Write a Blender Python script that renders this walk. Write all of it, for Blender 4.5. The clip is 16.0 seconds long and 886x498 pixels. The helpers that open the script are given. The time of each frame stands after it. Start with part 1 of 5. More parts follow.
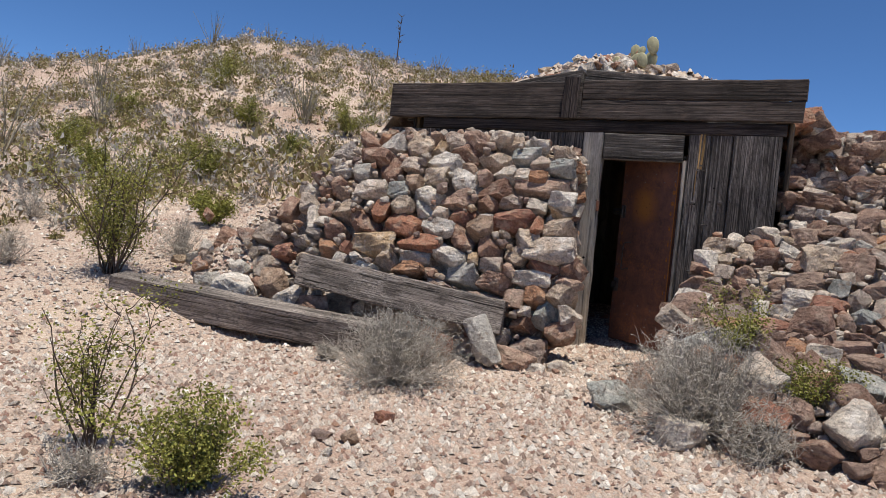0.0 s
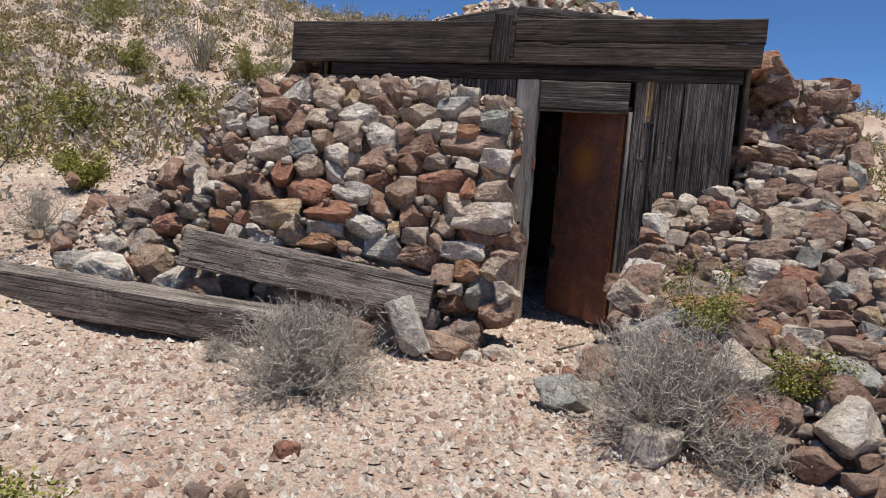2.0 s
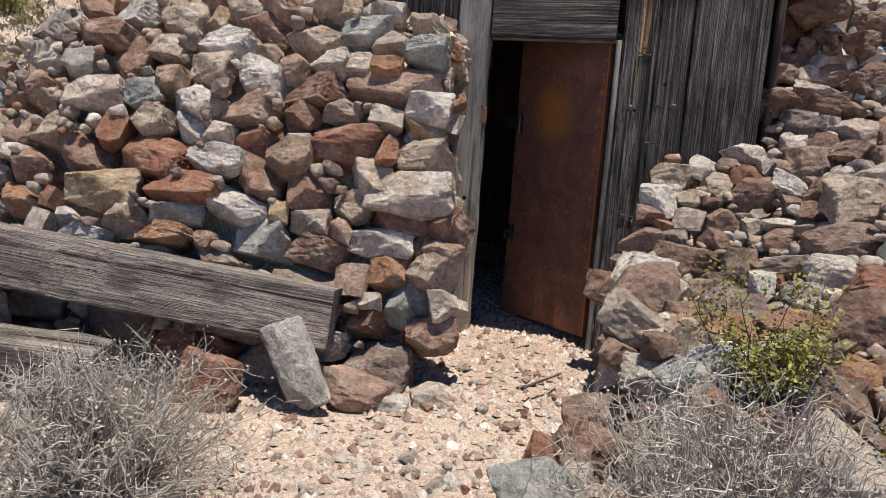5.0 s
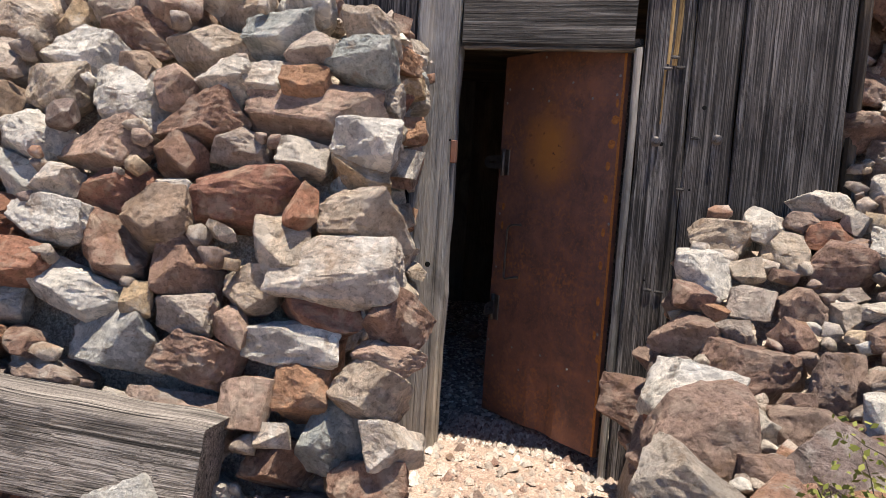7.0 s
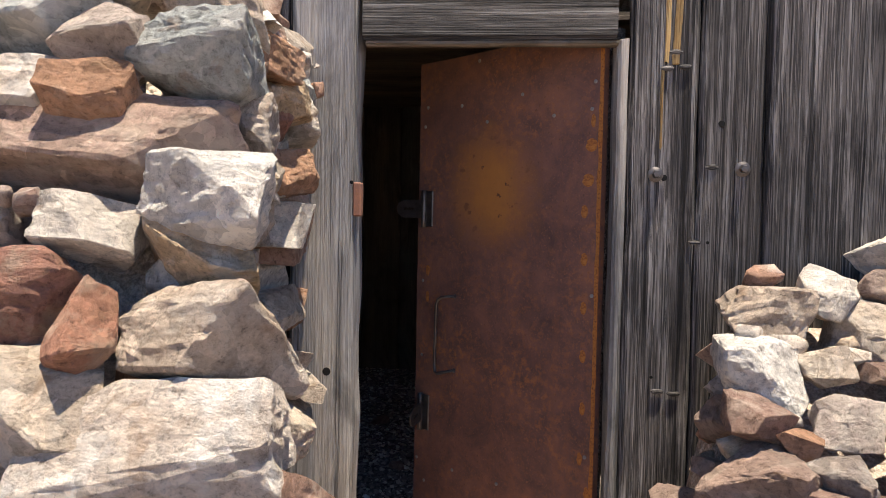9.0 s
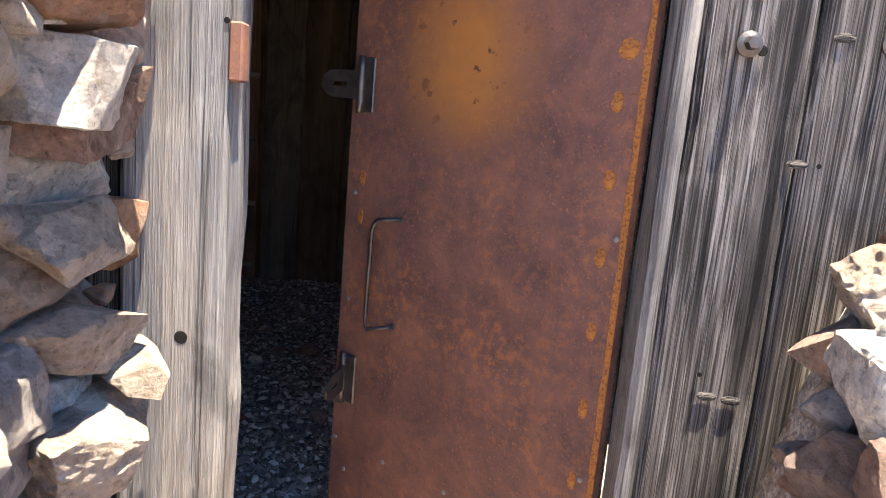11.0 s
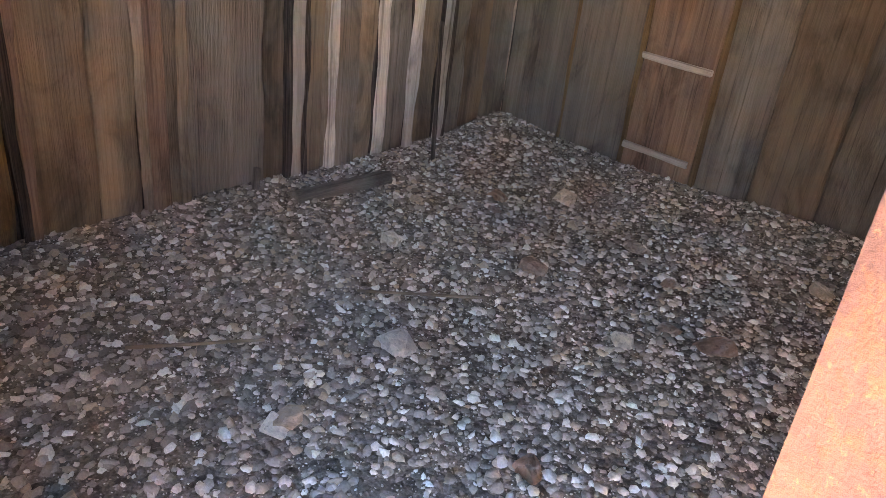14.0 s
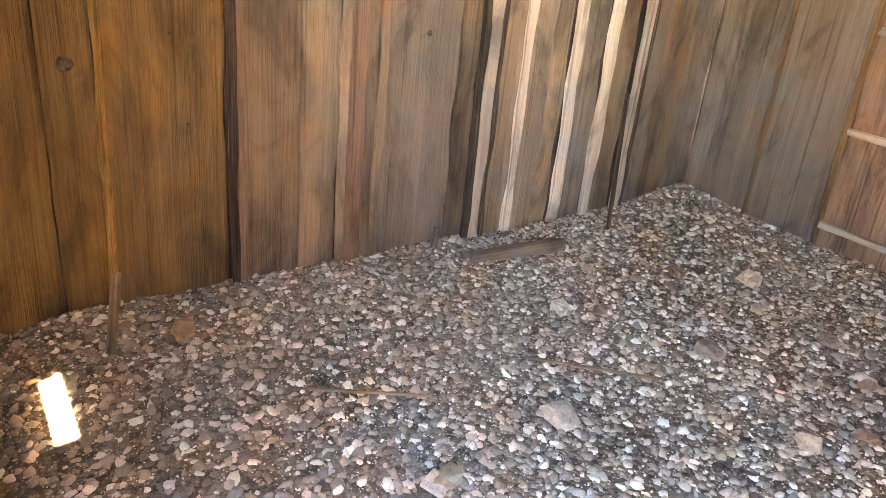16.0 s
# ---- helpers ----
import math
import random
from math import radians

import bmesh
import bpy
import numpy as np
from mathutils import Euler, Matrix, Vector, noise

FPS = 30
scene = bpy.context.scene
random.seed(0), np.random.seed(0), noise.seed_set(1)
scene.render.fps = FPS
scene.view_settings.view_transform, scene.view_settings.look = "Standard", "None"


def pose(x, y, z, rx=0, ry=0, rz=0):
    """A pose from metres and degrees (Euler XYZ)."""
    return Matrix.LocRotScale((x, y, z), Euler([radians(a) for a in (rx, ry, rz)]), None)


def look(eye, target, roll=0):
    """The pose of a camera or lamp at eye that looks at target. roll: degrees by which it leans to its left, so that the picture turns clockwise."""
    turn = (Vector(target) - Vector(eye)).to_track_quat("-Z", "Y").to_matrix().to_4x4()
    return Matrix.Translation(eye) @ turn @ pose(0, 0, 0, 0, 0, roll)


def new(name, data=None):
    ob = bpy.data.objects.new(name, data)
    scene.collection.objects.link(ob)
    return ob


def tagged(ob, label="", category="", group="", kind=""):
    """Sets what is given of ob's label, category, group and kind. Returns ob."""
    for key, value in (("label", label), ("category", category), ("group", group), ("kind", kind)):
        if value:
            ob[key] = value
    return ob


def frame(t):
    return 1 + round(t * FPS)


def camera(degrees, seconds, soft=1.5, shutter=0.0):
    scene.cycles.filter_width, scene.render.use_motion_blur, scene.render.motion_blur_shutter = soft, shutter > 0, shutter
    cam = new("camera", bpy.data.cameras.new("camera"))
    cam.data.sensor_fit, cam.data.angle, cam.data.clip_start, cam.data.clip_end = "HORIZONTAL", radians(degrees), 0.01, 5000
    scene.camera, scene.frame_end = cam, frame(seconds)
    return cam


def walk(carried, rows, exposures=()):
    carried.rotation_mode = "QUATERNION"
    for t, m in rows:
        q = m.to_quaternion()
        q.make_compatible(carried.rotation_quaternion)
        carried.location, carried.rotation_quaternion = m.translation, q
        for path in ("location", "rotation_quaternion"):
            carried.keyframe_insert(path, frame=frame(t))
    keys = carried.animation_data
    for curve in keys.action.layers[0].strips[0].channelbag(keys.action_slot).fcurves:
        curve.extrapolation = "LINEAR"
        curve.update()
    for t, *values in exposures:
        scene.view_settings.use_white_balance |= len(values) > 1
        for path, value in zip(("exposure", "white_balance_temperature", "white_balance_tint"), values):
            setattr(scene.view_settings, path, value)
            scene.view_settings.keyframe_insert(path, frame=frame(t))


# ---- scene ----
cam = camera(64.8, 16.0, soft=0.8)
METRES, EYE, TILT, LEAN, TURN = 8.5, 1.15, 0.0, 0.0, 25.5
ROWS = [
    (0.0, 0.0, 0.0, 0.0, 0.16, -1.72, -5.5),
    (0.5, -0.0052, 0.0264, 0.0062, -0.74, -1.81, -4.83),
    (1.0, 0.0076, 0.064, 0.0043, -1.11, -2.57, -4.6),
    (1.5, 0.0079, 0.0898, 0.0083, -2.5, -3.69, -4.75),
    (2.0, 0.0004, 0.1167, 0.0131, -6.67, -5.08, -4.59),
    (2.5, 0.0149, 0.1369, 0.0098, -11.67, -6.34, -4.63),
    (3.0, 0.0444, 0.1711, 0.0073, -13.34, -7.2, -4.82),
    (3.5, 0.0449, 0.1999, 0.015, -11.8, -7.87, -4.93),
    (4.0, 0.0422, 0.2441, 0.016, -10.61, -8.56, -4.9),
    (6.5, 0.0957, 0.44, 0.0216, -11.03, -5.91, -3.52),
    (7.0, 0.1042, 0.4796, 0.0257, -11.19, -5.07, -3.84),
    (7.5, 0.0979, 0.5246, 0.0277, -12.72, -4.17, -3.58),
    (8.0, 0.103, 0.5572, 0.0343, -15.77, -2.58, -1.95),
    (8.5, 0.1219, 0.5921, 0.0382, -18.49, -1.36, -0.71),
    (9.0, 0.1241, 0.6157, 0.0378, -20.66, -2.06, -1.21),
    (11.5, 0.1823, 0.7481, 0.0325, -23.97, -11.36, -5.29),
    (12.0, 0.209, 0.7783, 0.0295, -16.28, -12.33, -6.0),
    (12.5, 0.2165, 0.8025, 0.0305, -8.27, -14.42, -7.09),
    (13.0, 0.2182, 0.8473, 0.0254, -2.2, -18.04, -7.68),
    (13.5, 0.2204, 0.8783, 0.0233, 5.46, -22.12, -7.29),
    (14.0, 0.2204, 0.9035, 0.0127, 15.53, -25.16, -6.48),
    (14.5, 0.2189, 0.9108, 0.0104, 23.31, -25.92, -6.03),
    (15.0, 0.2188, 0.9041, 0.0151, 27.72, -24.69, -5.52),
    (15.5, 0.2216, 0.9011, 0.0163, 28.93, -23.14, -5.57),
    (16.0, 0.2183, 0.9, 0.0172, 29.84, -21.89, -5.39),
]
EXPOSURES = [(0.0, 0.08, 6500, 10), (4.0, 0.18, 6550, 10), (6.5, 0.72, 6650, 10), (8.0, 1.05, 6750, 10), (9.0, 1.36, 6900, 10), (11.5, 3.1, 6900, 10), (12.0, 3.5, 7300, 10), (12.5, 4.0, 7800, 10), (13.0, 4.75, 8000, 10), (13.5, 5.62, 8500, 10), (14.0, 6.75, 10800, 18), (14.5, 7.6, 13000, 18), (15.0, 7.75, 13800, 18), (16.0, 7.9, 14200, 18)]
walk(cam, [(t, pose(0, 0, EYE, TILT, LEAN, TURN) @ pose(METRES * x, METRES * y, METRES * z, 90 + pitch, roll, yaw)) for t, x, y, z, yaw, pitch, roll in ROWS],
     EXPOSURES)

# ---- sky and sun ----
SUN_WAY = Vector((0.13, -0.13, 1.0)).normalized()
world = bpy.data.worlds.new("sky")
scene.world = world
world.use_nodes = True
sky = world.node_tree.nodes.new("ShaderNodeTexSky")
sky.sky_type, sky.sun_disc = "NISHITA", False
sky.sun_elevation = math.asin(SUN_WAY.z)
sky.sun_rotation = math.atan2(SUN_WAY.x, SUN_WAY.y)
sky.altitude, sky.air_density, sky.dust_density, sky.ozone_density = 2500, 0.65, 0.0, 6.0
tint = world.node_tree.nodes.new("ShaderNodeHueSaturation")
tint.inputs["Saturation"].default_value = 1.1
world.node_tree.links.new(sky.outputs[0], tint.inputs["Color"])
world.node_tree.links.new(tint.outputs[0], world.node_tree.nodes["Background"].inputs[0])
world.node_tree.nodes["Background"].inputs[1].default_value = 0.135
sun_data = bpy.data.lights.new("sun", "SUN")
sun_data.energy, sun_data.angle, sun_data.color = 4.9, radians(0.55), (1.0, 0.945, 0.86)
sun = new("sun", sun_data)
sun.matrix_world = look((0, 0, 30), Vector((0, 0, 30)) - SUN_WAY)


# ---- materials ----
class Graph:
    """A small helper round one node material."""

    def __init__(self, name):
        self.m = bpy.data.materials.new(name)
        self.m.use_nodes = True
        self.t = self.m.node_tree
        self.b = self.t.nodes["Principled BSDF"]
        self.co = self.t.nodes.new("ShaderNodeTexCoord").outputs["Object"]

    def node(self, kind, *links, operation="", blend_type=""):
        n = self.t.nodes.new("ShaderNode" + kind)
        for i, v in links:
            if isinstance(v, bpy.types.NodeSocket):
                self.t.links.new(v, n.inputs[i])
            else:
                n.inputs[i].default_value = v
        if operation:
            n.operation = operation
        if blend_type:
            n.blend_type = blend_type
        return n

    def space(self, stretch, shift=None):
        n = self.node("Mapping", ("Vector", self.co), ("Scale", stretch))
        if shift is not None:
            self.t.links.new(shift, n.inputs["Location"])
        return n.outputs[0]

    def noise(self, scale, detail=6, rough=0.6, stretch=(1, 1, 1), warp=0.0, shift=None):
        return self.node("TexNoise", ("Vector", self.space(stretch, shift)), ("Scale", scale), ("Detail", detail), ("Roughness", rough), ("Distortion", warp)).outputs["Fac"]

    def ramp(self, fac, stops, constant=False):
        n = self.node("ValToRGB", ("Fac", fac))
        if constant:
            n.color_ramp.interpolation = "CONSTANT"
        while len(n.color_ramp.elements) < len(stops):
            n.color_ramp.elements.new(0.5)
        for e, (p, c) in zip(n.color_ramp.elements, stops):
            e.position = p
            e.color = (*c, 1) if isinstance(c, tuple) else (c, c, c, 1)
        return n.outputs[0]

    def mix(self, fac, a, b, blend="MIX"):
        n = self.node("MixRGB", ("Fac", fac), ("Color1", a if isinstance(a, bpy.types.NodeSocket) else (*a, 1)), ("Color2", b if isinstance(b, bpy.types.NodeSocket) else (*b, 1)), blend_type=blend)
        return n.outputs[0]

    def math(self, op, a, b=0.5):
        return self.node("Math", (0, a), (1, b), operation=op).outputs[0]

    def random(self):
        return self.node("ObjectInfo").outputs["Random"]

    def island(self):
        return self.node("NewGeometry").outputs["Random Per Island"]

    def done(self, colour, rough=0.9, bump=None, depth=0.01, metal=0.0, specular=0.3):
        b = self.b
        for key, v in (("Base Color", colour), ("Roughness", rough), ("Metallic", metal), ("Specular IOR Level", specular)):
            if isinstance(v, bpy.types.NodeSocket):
                self.t.links.new(v, b.inputs[key])
            else:
                b.inputs[key].default_value = (*v, 1) if isinstance(v, tuple) else v
        if bump is not None:
            n = self.node("Bump", ("Height", bump), ("Strength", 1.0), ("Distance", depth))
            self.t.links.new(n.outputs[0], b.inputs["Normal"])
        return self.m


def rock_material(name, tones, spots=(0.55, 0.5, 0.45), by="object"):
    g = Graph(name)
    r = g.random() if by == "object" else g.island()
    g.co = g.node("NewGeometry").outputs["Position"]
    shift = g.math("MULTIPLY", r, 37.0)
    n1 = g.noise(9, 7, 0.65, warp=0.4, shift=shift)
    n2 = g.noise(55, 9, 0.78, shift=shift)
    n3 = g.noise(150, 5, 0.7)
    tone = g.ramp(r, [(i / len(tones), c) for i, c in enumerate(tones)], True)
    c = g.mix(1.0, tone, g.ramp(n2, [(0.34, 0.42), (0.46, 0.95), (0.66, 1.3)]), "MULTIPLY")
    c = g.mix(g.ramp(n1, [(0.5, 0.0), (0.62, 0.75)]), c, spots)
    c = g.mix(g.ramp(n1, [(0.32, 0.55), (0.43, 0.0)]), c, (0.33, 0.19, 0.10))
    c = g.mix(g.ramp(n3, [(0.6, 0.0), (0.7, 0.6)]), c, (0.13, 0.10, 0.08))
    h = g.math("ADD", g.math("ADD", g.math("MULTIPLY", n2, 0.5), g.math("MULTIPLY", n1, 0.4)), g.math("MULTIPLY", n3, 0.15))
    # broken faces: small planes, each tilted its own way
    bent = g.node("VectorMath", (0, g.space((1, 1, 1.25), shift)), (1, g.node("VectorMath", (0, g.node("TexNoise", ("Vector", g.co), ("Scale", 14.0)).outputs["Color"]), (1, (0.07, 0.07, 0.07)), operation="MULTIPLY").outputs[0]), operation="ADD").outputs[0]
    for scale, steep in ((10.0, 11.0), (27.0, 9.0)):
        cell = g.node("TexVoronoi", ("Vector", bent), ("Scale", scale), ("Randomness", 1.0))
        arm = g.node("VectorMath", (0, bent), (1, cell.outputs["Position"]), operation="SUBTRACT").outputs[0]
        way = g.node("VectorMath", (0, cell.outputs["Color"]), (1, (0.5, 0.5, 0.5)), operation="SUBTRACT").outputs[0]
        h = g.math("ADD", h, g.math("MULTIPLY", g.node("VectorMath", (0, arm), (1, way), operation="DOT_PRODUCT").outputs["Value"], steep))
        c = g.mix(1.0, c, g.ramp(g.node("SeparateColor", (0, cell.outputs["Color"])).outputs[1], [(0.0, 0.8), (1.0, 1.14)]), "MULTIPLY")
    return g.done(c, 0.92, h, 0.055 if by == "object" else 0.03)


def gravel_material(name, tones):
    g = Graph(name)
    tone = g.ramp(g.island(), [(i / len(tones), c) for i, c in enumerate(tones)], True)
    n = g.noise(160, 6, 0.7)
    c = g.mix(1.0, tone, g.ramp(n, [(0.3, 0.72), (0.7, 1.18)]), "MULTIPLY")
    return g.done(c, 0.9, n, 0.004, specular=0.25)


def wood_material(name, dark, mid, light, crack=1.0, warm=None, rough=0.85, streak=1.0):
    g = Graph(name)
    r = g.random()
    shift = g.math("MULTIPLY", r, 53.0)
    broad = g.noise(1.3, 4, 0.5, (0.5, 4, 4), 0.3, shift)
    grain = g.noise(9, 8, 0.72, (0.12, 7.0, 7.0), 0.35, shift)
    fine = g.noise(60, 4, 0.6, (0.05, 4.5, 4.5), 0.1, shift)
    cracks = g.ramp(g.noise(9, 6, 0.6, (0.06, 6, 6), 0.5, shift), [(0.37, 0.0), (0.41, 1.0)])
    c = g.ramp(grain, [(0.5 - 0.16 / streak, dark), (0.5, mid), (0.5 + 0.16 / streak, light)])
    c = g.mix(g.math("MULTIPLY", g.ramp(fine, [(0.43, 0.9 * streak), (0.51, 0.0)]), 1.0), c, dark)
    c = g.mix(1.0, c, g.ramp(broad, [(0.3, 0.6), (0.7, 1.25)]), "MULTIPLY")
    if warm:
        c = g.mix(g.ramp(broad, [(0.5, 0.0), (0.72, 0.7)]), c, warm)
    stain = g.noise(4.0, 6, 0.65, (0.5, 1.2, 1.2), 0.8, shift)
    c = g.mix(1.0, c, g.ramp(stain, [(0.35, 0.55), (0.5, 1.0), (0.68, 1.15)]), "MULTIPLY")
    c = g.mix(g.math("MULTIPLY", g.math("SUBTRACT", 1.0, cracks), 0.8 * crack), c, (0.012, 0.01, 0.009))
    c = g.mix(1.0, c, g.ramp(r, [(0.0, 0.75), (1.0, 1.2)]), "MULTIPLY")
    h = g.math("ADD", g.math("MULTIPLY", cracks, 0.6 * crack), g.math("ADD", g.math("MULTIPLY", grain, 0.7), g.math("MULTIPLY", fine, 0.35)))
    return g.done(c, rough, h, 0.022, specular=0.25)


def ground_material(name, tones, dust):
    g = Graph(name)
    v = g.node("TexVoronoi", ("Vector", g.space((1, 1, 1))), ("Scale", 46.0), ("Randomness", 1.0))
    v2 = g.node("TexVoronoi", ("Vector", g.space((1, 1, 1))), ("Scale", 17.0), ("Randomness", 1.0))
    pick = g.ramp(g.node("SeparateColor", (0, v.outputs["Color"])).outputs[0], [(i / len(tones), c) for i, c in enumerate(tones)], True)
    broad = g.noise(0.45, 5, 0.6)
    patch = g.noise(3.0, 6, 0.65)
    fine = g.noise(120, 4, 0.7)
    c = g.mix(g.ramp(patch, [(0.4, 0.25), (0.65, 0.8)]), pick, dust)
    c = g.mix(1.0, c, g.ramp(broad, [(0.34, (0.80, 0.70, 0.66)), (0.5, (1.0, 0.97, 0.95)), (0.66, (1.1, 1.08, 1.02))]), "MULTIPLY")
    c = g.mix(1.0, c, g.ramp(fine, [(0.32, 0.5), (0.66, 1.3)]), "MULTIPLY")
    h = g.math("ADD", g.math("MULTIPLY", g.math("SUBTRACT", 1.0, v.outputs["Distance"]), 0.5), g.math("ADD", g.math("MULTIPLY", fine, 0.3), g.math("MULTIPLY", g.math("SUBTRACT", 1.0, v2.outputs["Distance"]), 0.5)))
    return g.done(c, 0.95, h, 0.025, specular=0.2)


def plant_material(name, tones):
    g = Graph(name)
    c = g.ramp(g.island(), [(i / max(1, len(tones) - 1), t) for i, t in enumerate(tones)])
    c = g.mix(1.0, c, g.ramp(g.noise(3.0, 3), [(0.3, 0.75), (0.7, 1.25)]), "MULTIPLY")
    return g.done(c, 0.7, specular=0.2)


def rust_material():
    g = Graph("rusted_sheet_steel")
    big = g.noise(1.5, 5, 0.6, warp=0.4)
    mid = g.noise(7, 7, 0.7, warp=0.3)
    fine = g.noise(45, 6, 0.75)
    run = g.noise(6, 5, 0.6, (4, 4, 0.35), 0.3)
    c = g.ramp(mid, [(0.32, (0.08, 0.042, 0.036)), (0.5, (0.155, 0.074, 0.055)), (0.66, (0.225, 0.102, 0.066))])
    c = g.mix(g.math("MULTIPLY", g.ramp(fine, [(0.5, 0.0), (0.6, 0.6)]), g.ramp(g.noise(3.2, 5, 0.6, warp=0.5), [(0.42, 0.15), (0.62, 1.0)])), c, (0.40, 0.15, 0.04))
    c = g.mix(g.ramp(g.noise(130, 5, 0.7), [(0.58, 0.0), (0.64, 0.6)]), c, (0.34, 0.15, 0.07))
    c = g.mix(g.ramp(g.noise(90, 4, 0.7), [(0.58, 0.0), (0.7, 0.6)]), c, (0.06, 0.03, 0.022))
    c = g.mix(g.ramp(run, [(0.56, 0.0), (0.75, 0.55)]), c, (0.20, 0.085, 0.045))
    c = g.mix(g.ramp(big, [(0.52, 0.0), (0.7, 0.5)]), c, (0.12, 0.052, 0.04))
    # an old patch of orange bloom in the upper half of the sheet
    p = g.node("VectorMath", (0, g.co), (1, (0.50, 0.0, 1.52)), operation="SUBTRACT").outputs[0]
    p = g.node("VectorMath", (0, p), (1, (2.6, 0.0, 2.3)), operation="MULTIPLY").outputs[0]
    d = g.node("VectorMath", (0, p), operation="LENGTH").outputs["Value"]
    bloom = g.ramp(g.math("ADD", d, g.math("MULTIPLY", mid, 0.8)), [(0.55, 1.0), (1.15, 0.0)])
    c = g.mix(g.math("MULTIPLY", bloom, 0.8), c, g.mix(fine, (0.50, 0.19, 0.03), (0.36, 0.15, 0.035)))
    c = g.mix(g.math("MULTIPLY", bloom, g.ramp(g.noise(22, 3, 0.5), [(0.62, 0.0), (0.66, 0.8)])), c, (0.05, 0.02, 0.015))
    h = g.math("ADD", g.math("MULTIPLY", mid, 0.5), g.math("MULTIPLY", fine, 0.4))
    return g.done(c, g.ramp(mid, [(0.3, 0.7), (0.7, 0.9)]), h, 0.005, metal=0.0, specular=0.4)


ROCK_TONES = [(0.36, 0.27, 0.215), (0.48, 0.385, 0.305), (0.34, 0.215, 0.16), (0.50, 0.41, 0.325), (0.38, 0.30, 0.245), (0.42, 0.24, 0.16), (0.66, 0.57, 0.47), (0.29, 0.21, 0.175), (0.48, 0.39, 0.31), (0.74, 0.67, 0.57), (0.40, 0.285, 0.22), (0.46, 0.395, 0.34), (0.52, 0.39, 0.265)]
ROCK = rock_material("mixed_field_stone", ROCK_TONES, (0.55, 0.47, 0.39))
ROCK_BITS = rock_material("mixed_stone_chips", ROCK_TONES, (0.55, 0.47, 0.39), by="island")
ROCK_RUST = rock_material("rust_red_stone", [(0.44, 0.21, 0.13), (0.38, 0.185, 0.125), (0.48, 0.26, 0.15)], (0.52, 0.36, 0.25))
ROCK_PALE = rock_material("pale_quartz_stone", [(0.71, 0.61, 0.50), (0.77, 0.69, 0.59), (0.67, 0.55, 0.44)], (0.82, 0.75, 0.66))
ROCK_TAN = rock_material("tan_field_stone", [(0.56, 0.43, 0.32), (0.60, 0.475, 0.355), (0.52, 0.41, 0.33), (0.58, 0.41, 0.25)], (0.71, 0.60, 0.48))
ROCK_GREY = rock_material("blue_grey_stone", [(0.50, 0.46, 0.40), (0.40, 0.40, 0.36), (0.54, 0.50, 0.44)], (0.68, 0.63, 0.55))
ROCK_BROWN = rock_material("brown_volcanic_stone", [(0.40, 0.245, 0.175), (0.47, 0.315, 0.235), (0.34, 0.20, 0.14), (0.43, 0.30, 0.21)], (0.58, 0.44, 0.33))
ROCK_DARK = rock_material("dark_brown_volcanic_stone", [(0.31, 0.19, 0.14), (0.37, 0.245, 0.185), (0.27, 0.165, 0.12), (0.34, 0.235, 0.18)], (0.50, 0.37, 0.28))
PEBBLE = rock_material("desert_gravel", [(0.56, 0.45, 0.37), (0.64, 0.54, 0.45), (0.48, 0.34, 0.27), (0.70, 0.62, 0.54), (0.44, 0.36, 0.30), (0.60, 0.48, 0.39), (0.34, 0.21, 0.16), (0.80, 0.73, 0.64), (0.27, 0.19, 0.15), (0.63, 0.51, 0.42)], (0.66, 0.58, 0.49), by="island")
GREY_PEBBLE = gravel_material("grey_gravel", [(0.41, 0.359, 0.308), (0.593, 0.524, 0.456), (0.228, 0.196, 0.165), (0.775, 0.695, 0.604), (0.524, 0.422, 0.319), (0.319, 0.274, 0.228), (0.8, 0.787, 0.707), (0.376, 0.325, 0.274), (0.479, 0.416, 0.353), (0.285, 0.245, 0.205)])
DIRT = ground_material("stony_desert_soil", [(0.50, 0.39, 0.31), (0.57, 0.46, 0.38), (0.45, 0.33, 0.26), (0.62, 0.53, 0.45), (0.38, 0.27, 0.21), (0.54, 0.43, 0.35)], (0.53, 0.425, 0.345))
FILL = ground_material("pale_rubble_fill", [(0.56, 0.47, 0.38), (0.62, 0.55, 0.46), (0.45, 0.36, 0.28), (0.40, 0.31, 0.25)], (0.58, 0.49, 0.40))
DUST = ground_material("grey_gravel_floor", [(0.20, 0.175, 0.15), (0.30, 0.265, 0.235), (0.13, 0.115, 0.10), (0.38, 0.34, 0.305)], (0.17, 0.145, 0.12))
# real dark timber outside; indoors also the painted shade of gaps between boards
WOOD_DARK = wood_material("dark_weathered_timber_and_gap_shade", (0.026, 0.02, 0.017), (0.086, 0.067, 0.057), (0.17, 0.138, 0.118))
WOOD_GREY = wood_material("silver_grey_timber", (0.17, 0.15, 0.132), (0.36, 0.33, 0.295), (0.52, 0.485, 0.435), 0.6, (0.46, 0.38, 0.27), streak=0.6)
WOOD_BOARD = wood_material("grey_brown_weathered_board", (0.03, 0.026, 0.023), (0.145, 0.125, 0.11), (0.40, 0.36, 0.32))
WOOD_LOG = wood_material("weathered_grey_timber_beam", (0.10, 0.084, 0.072), (0.36, 0.305, 0.26), (0.58, 0.51, 0.44), 1.1)
WOOD_IN = wood_material("brown_indoor_board", (0.09, 0.066, 0.048), (0.19, 0.145, 0.105), (0.28, 0.22, 0.165), 0.3, (0.25, 0.16, 0.09), streak=0.36)
WOOD_GOLD = wood_material("golden_brown_board", (0.10, 0.064, 0.03), (0.21, 0.137, 0.066), (0.31, 0.215, 0.113), 0.4, (0.33, 0.17, 0.05), streak=0.36)
